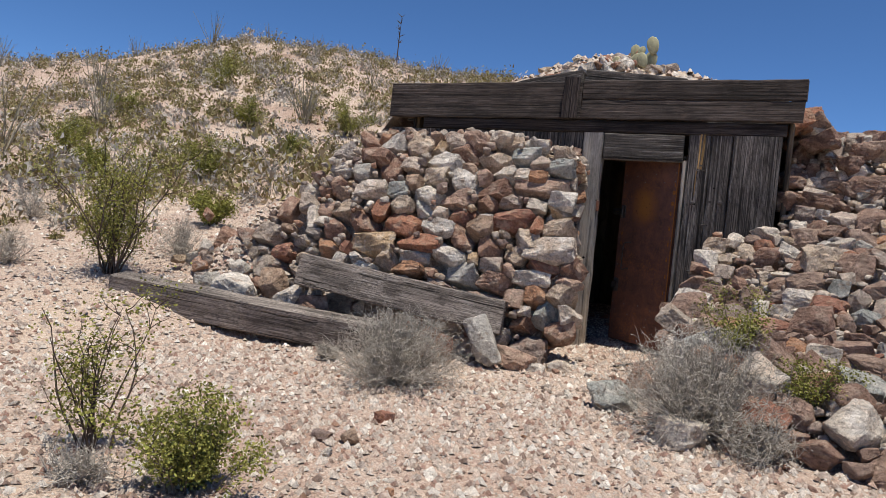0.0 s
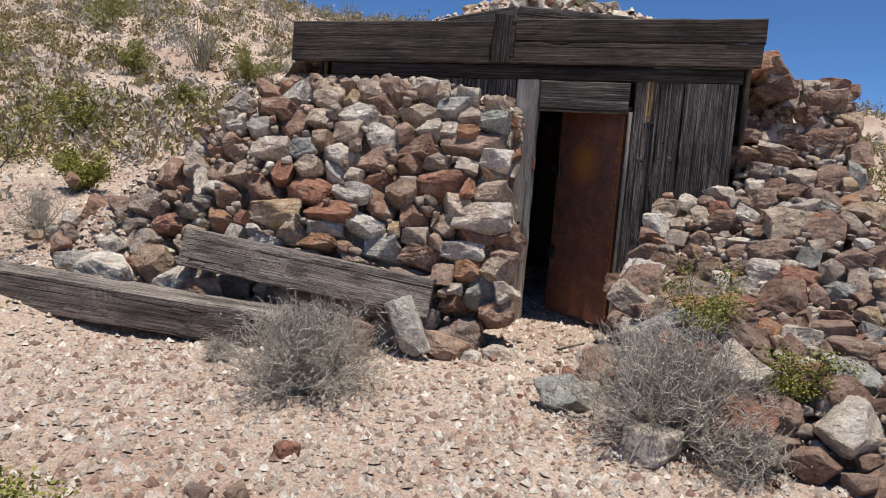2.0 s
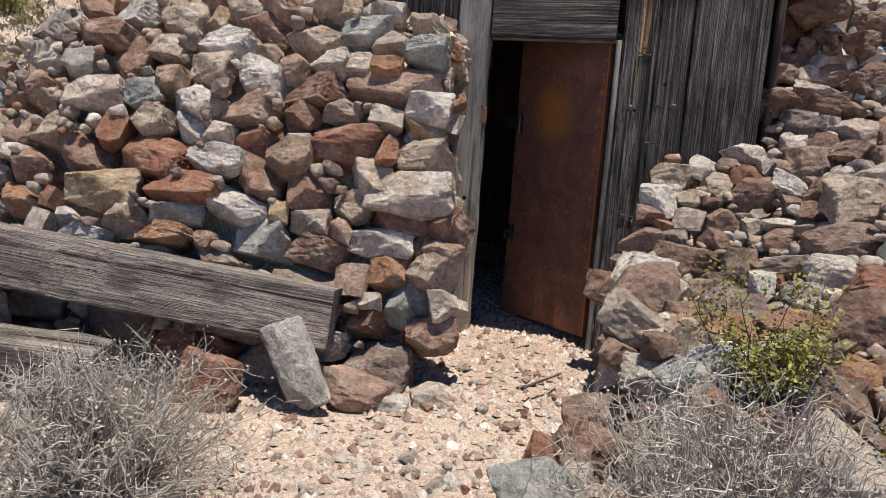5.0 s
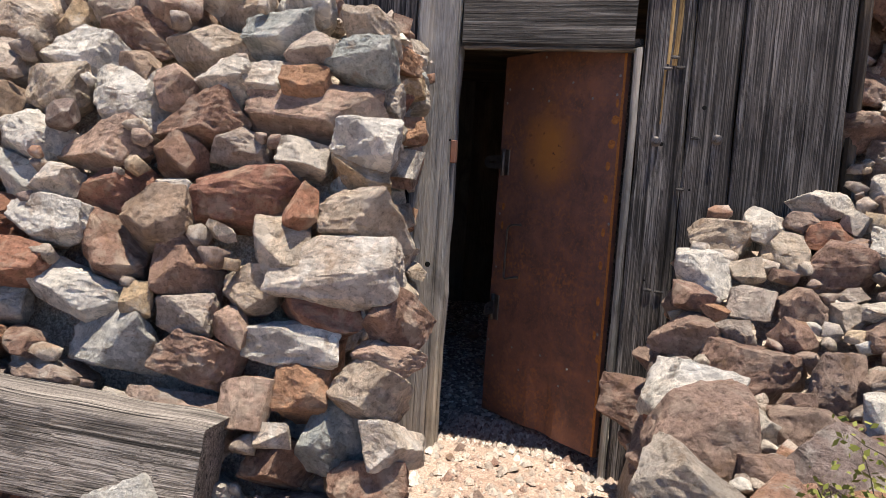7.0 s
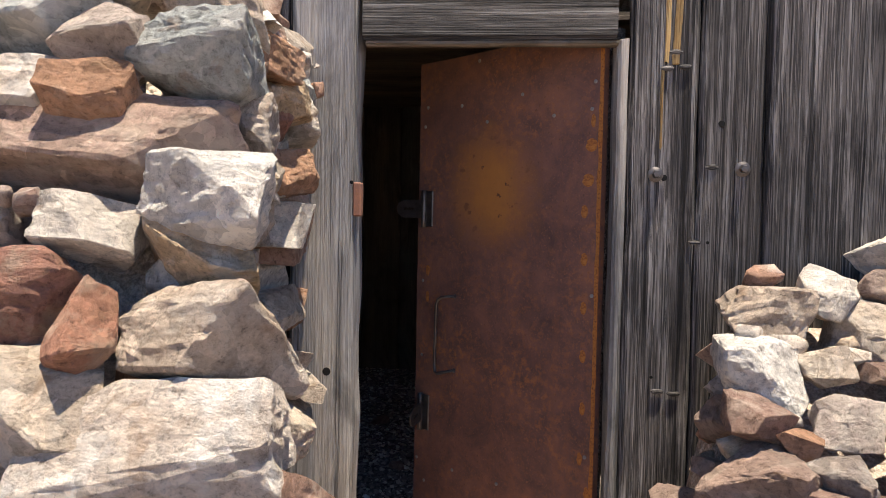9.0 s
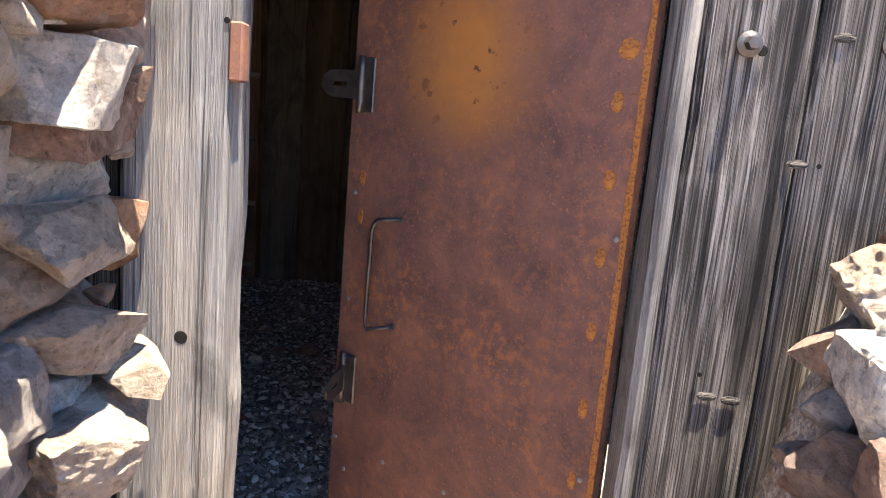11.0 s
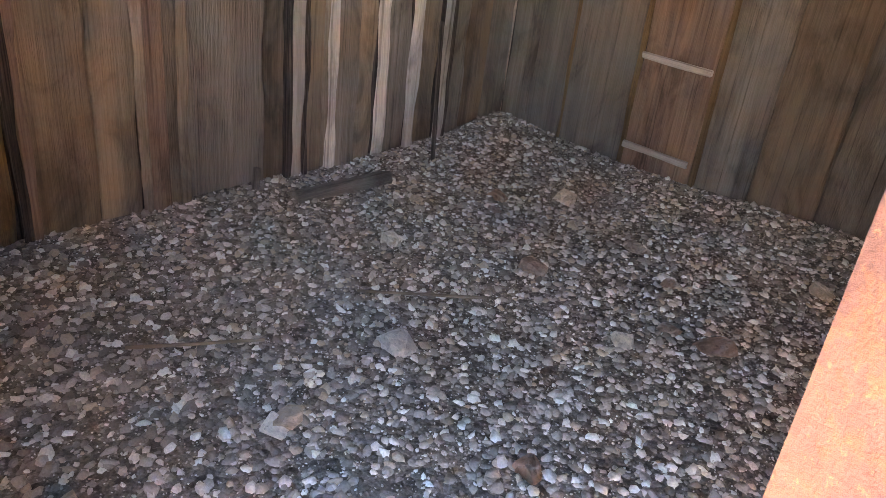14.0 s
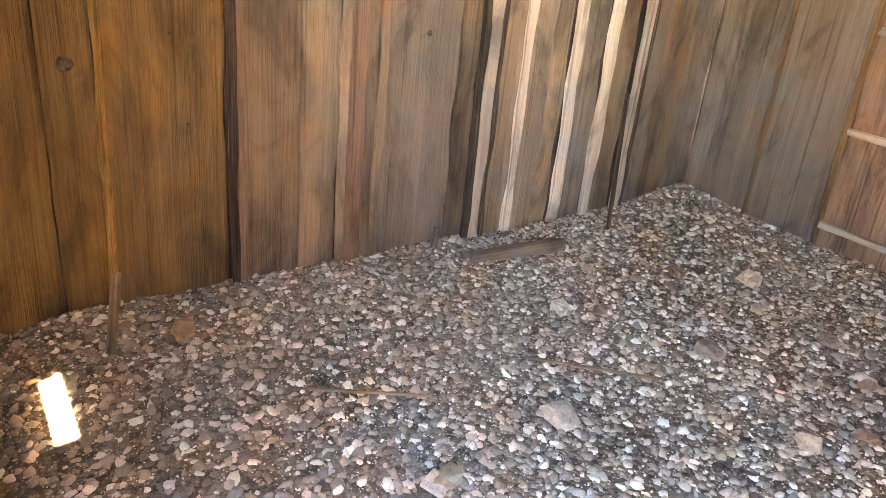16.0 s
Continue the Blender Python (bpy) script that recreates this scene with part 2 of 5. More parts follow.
WOOD_PALE = wood_material("pale_split_board", (0.40, 0.35, 0.29), (0.60, 0.54, 0.46), (0.74, 0.69, 0.61), 0.5, streak=0.5)
WOOD_STRIP = wood_material("pale_tan_strip", (0.24, 0.19, 0.14), (0.40, 0.33, 0.26), (0.52, 0.45, 0.37), 0.4, (0.42, 0.28, 0.17), streak=0.45)
WOOD_TAN = wood_material("tan_indoor_board", (0.13, 0.10, 0.075), (0.27, 0.22, 0.165), (0.38, 0.315, 0.245), 0.4, (0.32, 0.21, 0.12), streak=0.36)
WOOD_GREYIN = wood_material("grey_brown_indoor_board", (0.10, 0.085, 0.07), (0.20, 0.172, 0.142), (0.29, 0.255, 0.215), 0.4, streak=0.36)
WOOD_RED = wood_material("reddish_brown_panel", (0.12, 0.075, 0.055), (0.24, 0.16, 0.12), (0.34, 0.24, 0.18), 0.4, (0.36, 0.19, 0.10), streak=0.5)
# bare wood on the front; indoors its colour paints the glow along a crack
WOOD_SPLIT_GLOW = wood_material("bare_yellow_wood_and_crack_glow", (0.30, 0.17, 0.06), (0.50, 0.32, 0.13), (0.62, 0.44, 0.22), 0.3)
RUST = rust_material()


def plain(name, colour, rough=0.6, metal=0.0, var=0.2, scale=20):
    g = Graph(name)
    n = g.noise(scale, 6, 0.65)
    return g.done(g.mix(1.0, colour, g.ramp(n, [(0.3, 1 - var), (0.7, 1 + var)]), "MULTIPLY"), rough, n, 0.003, metal)


BLACK = plain("hole_shadowed_wood", (0.01, 0.009, 0.008), 1.0)
IRON = plain("dull_iron", (0.11, 0.095, 0.085), 0.45, 0.8, 0.35)
NAIL = plain("zinc_rivet", (0.23, 0.215, 0.195), 0.65, 0.3)
g = Graph("bright_orange_rust")
n = g.noise(150, 5, 0.65)
RUST_SPOT = g.done(g.ramp(n, [(0.36, (0.15, 0.06, 0.025)), (0.46, (0.33, 0.12, 0.028)), (0.66, (0.44, 0.175, 0.04))]), 0.9, n, 0.004)
TWIG_GREY = plant_material("grey_dry_twigs", [(0.25, 0.222, 0.182), (0.50, 0.455, 0.39), (0.37, 0.335, 0.285)])
BARK = plant_material("dark_brown_stems", [(0.07, 0.05, 0.04), (0.14, 0.105, 0.08)])
LEAF = plant_material("olive_green_leaves", [(0.145, 0.155, 0.033), (0.26, 0.26, 0.057), (0.20, 0.20, 0.045), (0.35, 0.325, 0.085)])
SCRUB_LEAF = plant_material("dry_hillside_scrub", [(0.17, 0.16, 0.05), (0.25, 0.22, 0.085), (0.30, 0.225, 0.13), (0.23, 0.205, 0.075), (0.34, 0.27, 0.165)])
WAND = plant_material("grey_green_wands", [(0.17, 0.15, 0.11), (0.27, 0.24, 0.18), (0.20, 0.19, 0.12)])
PAD = plant_material("pale_green_cactus_pads", [(0.32, 0.32, 0.17), (0.46, 0.45, 0.28), (0.38, 0.36, 0.22)])


# ---- mesh helpers ----
def mesh_of(name, verts, faces, material, smooth=False):
    me = bpy.data.meshes.new(name)
    me.from_pydata([tuple(v) for v in verts], [], faces)
    me.materials.append(material)
    if smooth:
        me.polygons.foreach_set("use_smooth", [True] * len(me.polygons))
    return me


def bulk(name, verts, tris, material):
    """A mesh of many triangles from numpy arrays."""
    me = bpy.data.meshes.new(name)
    me.vertices.add(len(verts))
    me.vertices.foreach_set("co", np.asarray(verts, dtype=np.float32).ravel())
    me.loops.add(len(tris) * 3)
    me.loops.foreach_set("vertex_index", np.asarray(tris, dtype=np.int32).ravel())
    me.polygons.add(len(tris))
    me.polygons.foreach_set("loop_start", np.arange(0, len(tris) * 3, 3, dtype=np.int32))
    me.update(calc_edges=True)
    me.materials.append(material)
    return me


def link(name, me, parent=None, m=None, label=""):
    ob = new(name, me)
    if parent is not None:
        ob.parent = parent
    if m is not None:
        ob.matrix_local = m
    if label:
        ob["label"] = label
    return ob


def part(name, bm, material, parent=None, label="", m=None, smooth=False):
    me = bpy.data.meshes.new(name)
    bm.to_mesh(me)
    bm.free()
    me.materials.append(material)
    if smooth:
        me.polygons.foreach_set("use_smooth", [True] * len(me.polygons))
    return link(name, me, parent, m, label)


def thing(name, m, label, category, group="", kind=""):
    ob = new(name)
    ob.matrix_world = m
    ob.empty_display_size = 0.1
    return tagged(ob, label, category, group, kind)


def board(length, width, thick, steps=14, wear=0.006, rough=0.004, seed=0):
    """A sawn board along local x, its edges worn and its ends uneven."""
    rnd = random.Random(seed)
    bm = bmesh.new()
    rings = []
    c = min(0.012, thick * 0.25)
    ph = rnd.random() * 50
    for i in range(steps + 1):
        x = (i / steps - 0.5) * length
        ring = []
        for sy, sz, a, b in ((-1, -1, c, 0), (1, -1, -c, 0), (1, -1, 0, c), (1, 1, 0, -c), (1, 1, -c, 0), (-1, 1, c, 0), (-1, 1, 0, -c), (-1, -1, 0, c)):
            w = noise.noise((x * 4 + ph, sy * 3, sz * 7)) * wear
            e = (rnd.random() - 0.5) * wear * 1.2 if i in (0, steps) else 0
            ring.append(bm.verts.new((x + e + (rnd.random() - 0.5) * rough, sy * width / 2 + a + w, sz * thick / 2 + b + w * 0.5)))
        rings.append(ring)
    for r0, r1 in zip(rings, rings[1:]):
        for k in range(8):
            bm.faces.new((r0[k], r0[(k + 1) % 8], r1[(k + 1) % 8], r1[k]))
    bm.faces.new(rings[0][::-1])
    bm.faces.new(rings[-1])
    bmesh.ops.recalc_face_normals(bm, faces=bm.faces[:])
    return bm


def upright(x, y, z, lean=0.0):
    """Pose of a board that stands with its length up and its width along x."""
    return Matrix.Translation((x, y, z)) @ Euler((0, radians(lean), 0)).to_matrix().to_4x4() @ Matrix(((0, 1, 0, 0), (0, 0, 1, 0), (1, 0, 0, 0), (0, 0, 0, 1)))


def lying(x, y, z, turn=0.0):
    """Pose of a board on edge: its length along x, its width up, its face towards -y."""
    return Matrix.Translation((x, y, z)) @ Euler((0, radians(turn), 0)).to_matrix().to_4x4() @ Euler((radians(90), 0, 0)).to_matrix().to_4x4()


def box(bm, x0, x1, y0, y1, z0, z1):
    return bmesh.ops.create_cube(bm, size=1, matrix=Matrix.Translation(((x0 + x1) / 2, (y0 + y1) / 2, (z0 + z1) / 2)) @ Matrix.Diagonal((x1 - x0, y1 - y0, z1 - z0, 1)))["verts"]


# ---- ground ----
def smooth_step(a, b, v):
    s = np.clip((np.asarray(v, dtype=float) - a) / (b - a), 0, 1)
    return s * s * (3 - 2 * s)


HILL_AZ = [-180, -110, -75, -58, -50, -44, -36, -25, -10, 4, 12, 18, 30, 60, 110, 180]
HILL_EL = [0.5, 1.0, 4.0, 8.0, 10.3, 12.3, 12.7, 12.5, 11.0, 8.6, 7.0, 5.7, 4.0, 2.0, 0.5, 0.5]


def lumps(x, y):
    return (np.sin(x * 0.9 + 1.3 * np.sin(y * 0.5)) * np.cos(y * 0.8 + 0.7) * 0.03 + np.sin(x * 2.3 + y * 1.1) * np.cos(y * 2.7 - x * 0.6) * 0.012 + np.sin(x * 5.1 - y * 3.3) * np.sin(y * 6.1 + x * 1.7) * 0.006)


def ground_z(x, y):
    """Height of the open ground."""
    x, y = np.asarray(x, dtype=float), np.asarray(y, dtype=float)
    r = np.hypot(x, y)
    az = np.degrees(np.arctan2(x, y))
    crest = 42 + 5 * np.sin(np.radians(az) * 5) + 3 * np.sin(np.radians(az) * 11 + 1)
    top = np.tan(np.radians(np.interp(az, HILL_AZ, HILL_EL))) * crest + 1.2
    s = np.clip((r - 5.5) / (crest - 5.5), 0, 1)
    rise = s ** 1.25 * (1 - 0.15 * smooth_step(0.7, 1.0, s))
    fall = smooth_step(crest + 8, crest + 140, r)
    calm = smooth_step(-5.6, -4.3, x) * (1 - smooth_step(0.8, 2.2, x)) * (1 - smooth_step(7.5, 8.6, y))
    z = -0.14 + 0.012 * np.clip(y, -5, 6) + 0.11 * smooth_step(5.3, 7.2, y) + (1 - calm) * rise * top * (1 - 0.7 * fall) / 0.85 * 0.97
    z = z + lumps(x, y) * (1 + 6 * smooth_step(8, 30, r)) + 0.35 * smooth_step(10, 25, r) * np.sin(x * 0.33) * np.cos(y * 0.29 + 1)
    z = z + 0.14 * smooth_step(-4.5, -6.8, x) * smooth_step(1.5, 5, y) * (1 - smooth_step(7, 12, r))
    # dug level where the room stands
    dug = smooth_step(-5.2, -4.4, x) * (1 - smooth_step(0.3, 1.0, x)) * smooth_step(7.56, 7.7, y) * (1 - smooth_step(11.6, 12.4, y))
    return z * (1 - dug) + (-0.03) * dug


def grid_mesh(name, xs, ys, height, material, gap=None):
    gx, gy = np.meshgrid(xs, ys)
    gz = height(gx, gy)
    n, m = gx.shape
    idx = np.arange(n * m).reshape(n, m)
    a, b, c, d = idx[:-1, :-1].ravel(), idx[:-1, 1:].ravel(), idx[1:, 1:].ravel(), idx[1:, :-1].ravel()
    tris = np.concatenate([np.stack([a, b, c], 1), np.stack([a, c, d], 1)])
    if gap is not None:
        out = gap(gx.ravel(), gy.ravel())
        tris = tris[~out[tris].any(axis=1)]
    me = bulk(name, np.stack([gx.ravel(), gy.ravel(), gz.ravel()], 1), tris, material)
    me.polygons.foreach_set("use_smooth", [True] * len(me.polygons))
    return me


def spread(lo, near0, near1, hi, step, n):
    far = lambda a, b: a + (b - a) * (np.linspace(0, 1, n) ** 2.6)
    return np.concatenate([far(near0, lo)[1:][::-1], np.arange(near0, near1, step), far(near1, hi)])


ground = link("ground", grid_mesh("ground", spread(-900, -9, 5, 900, 0.11, 70), spread(-900, -3, 14, 900, 0.11, 70), ground_z, DIRT))
tagged(ground, "pale pinkish tan stony desert ground rising to a hillside", "ground", kind="structure")

FACE = 7.42
LEFT, RIGHT, BACK = -4.05, -0.02, 11.25


def mound_z(x, y):
    peak = 3.46 - 0.29 * np.abs(x + 2.05) ** 1.1 - 0.20 * np.clip(y - 8.5, 0, 9) - 0.55 * np.clip(8.5 - y, 0, 9)
    peak = np.maximum(peak, 2.62 - 0.04 * np.abs(y - 9.0))
    side = np.where((x > -4.3) & (x < -0.3), 9.0, 2.70) - 1.35 * np.clip(-4.45 - x, 0, 9) - 0.45 * np.clip(x + 0.2, 0, 0.5) - 2.4 * np.clip(x - 0.25, 0, 9) - 0.25 * np.clip(y - 11.5, 0, 9)
    z = np.minimum(peak, side)
    return z + lumps(x * 3, y * 3) * 1.0 + 0.03 * np.sin(x * 9 + y * 7) * np.sin(y * 11 - x * 4)


def added_roof_hole(x, y):
    """Unseen opening added behind the door so that more sun brightens the room."""
    return (x > -0.8) & (x < -0.12) & (y < 8.7)


mound = link("earth_roof", grid_mesh("earth_roof", np.arange(-6.6, 3.21, 0.08), np.arange(FACE + 0.32, 15.0, 0.1), mound_z, FILL, added_roof_hole))
tagged(mound, "heap of pale gravel and soil covering the dugout roof", "earth roof", kind="structure")

# ---- timber front ----
front = thing("wall_front", Matrix.Identity(4), "weathered dark timber front wall of a dugout", "wall", kind="structure")
SEED = 0


def plank(parent, name, m, length, width, thick, material, label="", wear=0.006, steps=14):
    global SEED
    SEED += 1
    return part(name, board(length, width, thick, steps, wear, seed=SEED), material, parent, label, m)


def stand(parent, x0, x1, z0, z1, y, thick, material, label="", lean=0.0, wear=0.006, name="board"):
    return plank(parent, name, upright((x0 + x1) / 2, y, (z0 + z1) / 2, lean), z1 - z0, x1 - x0, thick, material, label, wear, 18)


stand(front, -1.995, -1.778, -0.14, 2.322, FACE + 0.055, 0.13, WOOD_GREY, "silver-grey door jamb with a bored hole", name="door_jamb", wear=0.012)
stand(front, -0.953, -0.917, -0.14, 2.06, FACE + 0.055, 0.12, WOOD_GREY, "narrow silver-grey door jamb", name="door_jamb")
plank(front, "lintel", lying(-1.36, FACE + 0.018, 2.188), 0.805, 0.262, 0.07, WOOD_BOARD, "grey grained lintel board")
stand(front, -0.912, -0.70, -0.14, 2.322, FACE + 0.035, 0.06, WOOD_BOARD, wear=0.01)
stand(front, -0.695, -0.497, -0.14, 2.322, FACE + 0.03, 0.06, WOOD_BOARD)
stand(front, -0.49, -0.06, -0.14, 2.322, FACE + 0.01, 0.07, WOOD_BOARD)
for x0, x1 in ((-4.4, -4.1), (-4.095, -3.8), (-3.795, -3.45), (-3.445, -3.15), (-3.145, -2.8), (-2.795, -2.5), (-2.495, -2.25), (-2.245, -2.0)):
    stand(front, x0, x1, -0.14, 2.322, FACE + 0.05, 0.06, WOOD_BOARD)
fascia = thing("fascia", Matrix.Identity(4), "long dark weathered fascia planks above the doorway", "fascia", kind="structure")
plank(fascia, "plank", lying(-3.235, FACE - 0.005, 2.655, -0.2), 2.36, 0.40, 0.05, WOOD_DARK, "", 0.01, 24)
plank(fascia, "plank", lying(-0.965, FACE - 0.005, 2.772, 0.0), 2.15, 0.205, 0.05, WOOD_DARK, "", 0.01, 24)
plank(fascia, "plank", lying(-0.975, FACE - 0.003, 2.565, 0.0), 2.14, 0.203, 0.05, WOOD_DARK, "", 0.01, 24)
plank(fascia, "plank", lying(-2.2, FACE + 0.335, 2.64, 0.0), 4.3, 0.36, 0.04, WOOD_BOARD, "", 0.01, 24)
plank(fascia, "plank", lying(-1.99, FACE + 0.02, 2.39), 3.92, 0.125, 0.05, WOOD_DARK, "", 0.008, 30)
plank(fascia, "batten", upright(-2.165, FACE - 0.055, 2.68, 1.0), 0.44, 0.17, 0.045, WOOD_DARK, "short split batten nailed over the joint", 0.012)
plank(fascia, "plank", lying(-2.44, FACE + 0.055, 2.85, -10.0), 0.75, 0.2, 0.05, WOOD_BOARD, "", 0.012)
plank(fascia, "plank", lying(-1.53, FACE + 0.055, 2.86, 6.0), 1.05, 0.2, 0.05, WOOD_BOARD, "", 0.012)

# ---- room behind the front ----
room = {}
for side in ("wall_left", "wall_back", "wall_right"):
    room[side] = thing(side, Matrix.Identity(4), "indoor wall of upright unpainted boards", "wall", kind="structure")
rng = random.Random(5)


def side_board(parent, x, y0, y1, material, label="", proud=0.0, thick=0.05, lean=0.0, z0=-0.1, z1=2.48):
    m = Matrix.Translation((x, (y0 + y1) / 2, (z0 + z1) / 2)) @ Euler((radians(lean), 0, 0)).to_matrix().to_4x4() @ Matrix(((0, 0, 1, 0), (0, 1, 0, 0), (-1, 0, 0, 0), (0, 0, 0, 1)))
    return plank(parent, "board", m @ Matrix.Translation((0, 0, proud)), z1 - z0, y1 - y0, thick, material, label, 0.014, 22)


# upright boards of the long wall: far edge of each, and its wood
for y0, y1, mat, lean in ((7.5, 7.95, WOOD_GOLD, 0), (7.95, 8.105, WOOD_GOLD, 0.4), (8.11, 8.52, WOOD_GOLD, -0.3), (8.53, 8.80, WOOD_IN, 0.3), (8.805, 8.965, WOOD_TAN, 0), (8.97, 9.13, WOOD_TAN, 0.5), (9.135, 9.53, WOOD_GREYIN, 0), (9.535, 9.645, WOOD_IN, -0.4),
                          (9.73, 9.84, WOOD_IN, 0), (9.845, 10.16, WOOD_TAN, 0), (10.22, 10.39, WOOD_GREYIN, 0.4), (10.47, 10.63, WOOD_IN, 0), (10.71, 10.86, WOOD_GREYIN, 0.2), (10.865, 11.06, WOOD_IN, 0), (11.065, 11.27, WOOD_GREYIN, 0)):
    side_board(room["wall_left"], LEFT - 0.03 + rng.uniform(-0.01, 0.01), y0, y1 - 0.006, mat, "", 0, 0.05, lean)
# narrow dark strips paint shaded gaps and splits, beside one dark bark edge
# strips over the joints; the yellow one paints the orange glow in a crack
for y0, y1, mat, lean in ((9.645, 9.71, WOOD_PALE, -0.6), (9.85, 9.895, WOOD_PALE, 0.3), (9.90, 10.02, WOOD_STRIP, 0.1), (10.15, 10.215, WOOD_PALE, 0.5), (10.385, 10.455, WOOD_PALE, -0.5), (10.63, 10.685, WOOD_PALE, -0.7), (9.12, 9.155, WOOD_TAN, -0.4), (8.95, 8.985, WOOD_STRIP, 0.1), (8.10, 8.125, WOOD_SPLIT_GLOW, -0.5), (8.515, 8.545, WOOD_DARK, 0.3), (8.55, 8.575, WOOD_RED, 0.2), (9.715, 9.735, WOOD_DARK, -0.3), (9.60, 9.64, WOOD_DARK, 0.4), (10.69, 10.71, WOOD_DARK, -0.4), (8.99, 9.06, WOOD_RED, 0.1)):
    side_board(room["wall_left"], LEFT + 0.012, y0, y1, mat, "pale split cover strip" if mat in (WOOD_PALE, WOOD_STRIP) else "narrow strip at a board joint, some toned as crack glow or dark gap", 0, 0.03, lean)
for y, z, r in ((8.02, 0.92, 0.028), (8.33, 1.02, 0.02), (8.31, 0.55, 0.022), (8.40, 0.98, 0.014), (8.22, 0.80, 0.01), (9.35, 1.05, 0.014), (10.0, 0.46, 0.02), (9.62, 0.85, 0.015), (8.25, 1.35, 0.022), (8.45, 1.22, 0.018), (10.25, 0.62, 0.016), (8.7, 0.75, 0.012), (7.99, 0.62, 0.016), (8.38, 0.72, 0.013)):
    kb = bmesh.new()
    bmesh.ops.create_icosphere(kb, subdivisions=2, radius=r)
    for v in kb.verts:
        v.co.x *= 0.25
        v.co *= 1 + 0.25 * noise.noise(v.co * 60)
    part("knot", kb, WOOD_DARK, room["wall_left"], "dark knot", m=Matrix.Translation((LEFT - 0.004, y, z)))
# added sheet; its dark colour stands in for the shade in the board gaps
side_board(room["wall_left"], LEFT - 0.075, 7.5, 11.3, WOOD_DARK, "added dark sheet behind the boards, shade of the gaps", 0, 0.025)
for x0, x1, mat, lean in ((-4.05, -3.86, WOOD_GREYIN, 0), (-3.855, -3.64, WOOD_GREYIN, 0.4), (-3.635, -3.24, WOOD_GREYIN, 0), (-3.215, -2.82, WOOD_RED, 0.0), (-2.80, -2.52, WOOD_GREYIN, 0), (-2.515, -2.2, WOOD_IN, 0), (-2.195, -1.9, WOOD_GREYIN, 0),
                          (-1.895, -1.6, WOOD_IN, 0), (-1.595, -1.25, WOOD_IN, 0), (-1.245, -0.95, WOOD_IN, 0), (-0.945, -0.6, WOOD_IN, 0), (-0.595, -0.3, WOOD_IN, 0), (-0.295, RIGHT, WOOD_IN, 0)):
    stand(room["wall_back"], x0, x1, -0.1, 2.48, BACK + 0.03 + rng.uniform(-0.008, 0.008), 0.05, mat, "", lean, 0.012)
for x0, x1, lean in ((-3.645, -3.625, -0.8), (-3.245, -3.215, -0.8), (-2.825, -2.795, -0.8)):
    stand(room["wall_back"], x0, x1, -0.1, 2.46, BACK + 0.005, 0.03, WOOD_GOLD, "orange-brown cover strip", lean, 0.008)
for z in (0.275, 0.745, 1.21, 1.68):
    plank(room["wall_back"], "cross_bar", lying(-3.02, BACK - 0.012, z, 3.0), 0.37, 0.035, 0.025, WOOD_PALE, "pale cross bar")
# the back wall's added sheet, dark to paint shade between its boards
stand(room["wall_back"], LEFT - 0.05, RIGHT + 0.05, -0.1, 2.48, BACK + 0.085, 0.025, WOOD_DARK, "added dark sheet behind the boards, shade of the gaps")
y = FACE + 0.10
while y < BACK:
    w = min(rng.uniform(0.2, 0.33), BACK - y)
    m = Matrix.Translation((RIGHT + 0.03, y + w / 2, 1.2)) @ Matrix(((0, 0, 1, 0), (0, 1, 0, 0), (-1, 0, 0, 0), (0, 0, 0, 1)))
    plank(room["wall_right"], "board", m, 2.55, w - 0.006, 0.05, WOOD_IN, "", 0.008, 12)
    y += w
bm = bmesh.new()
# roof boards, with open slits behind the front boards
SLIT_Y0, SLIT_Y1 = FACE + 0.083, FACE + 0.132
box(bm, LEFT - 0.3, RIGHT + 0.04, 8.68, BACK + 0.3, 2.485, 2.525)
# the gap between the next two boxes is the added opening for light
box(bm, LEFT - 0.3, -0.78, SLIT_Y1, 8.68, 2.485, 2.525)
box(bm, -0.14, RIGHT + 0.04, SLIT_Y1, 8.68, 2.485, 2.525)
edges = [LEFT - 0.3, -3.37, -3.04, -2.71, -2.59, RIGHT + 0.04]
box(bm, LEFT - 0.3, RIGHT + 0.04, FACE + 0.06, SLIT_Y0, 2.485, 2.525)
for a, b in zip(edges[::2], edges[1::2]):
    box(bm, a, b, SLIT_Y0, SLIT_Y1, 2.485, 2.525)
bmesh.ops.recalc_face_normals(bm, faces=bm.faces[:])
ceiling = part("ceiling", bm, WOOD_IN)
tagged(ceiling, "rough boarded ceiling of the dugout", "ceiling", kind="structure")


def floor_z(x, y):
    z = 0.0 + 0.085 * smooth_step(7.5, 8.1, y) + 0.03 * smooth_step(8.0, 9.0, y)
    z = z + 0.09 * np.exp(-((x - LEFT) ** 2 / 0.35 + (y - BACK) ** 2 / 0.9)) + 0.05 * np.exp(-((y - BACK) ** 2) / 0.12)
    return z + lumps(x * 2, y * 2) * 0.4


floor = link("floor", grid_mesh("floor", np.arange(LEFT - 0.02, RIGHT + 0.06, 0.05), np.arange(FACE + 0.07, BACK + 0.06, 0.05), floor_z, DUST))
tagged(floor, "loose grey gravel floor inside the dugout", "floor", kind="structure")

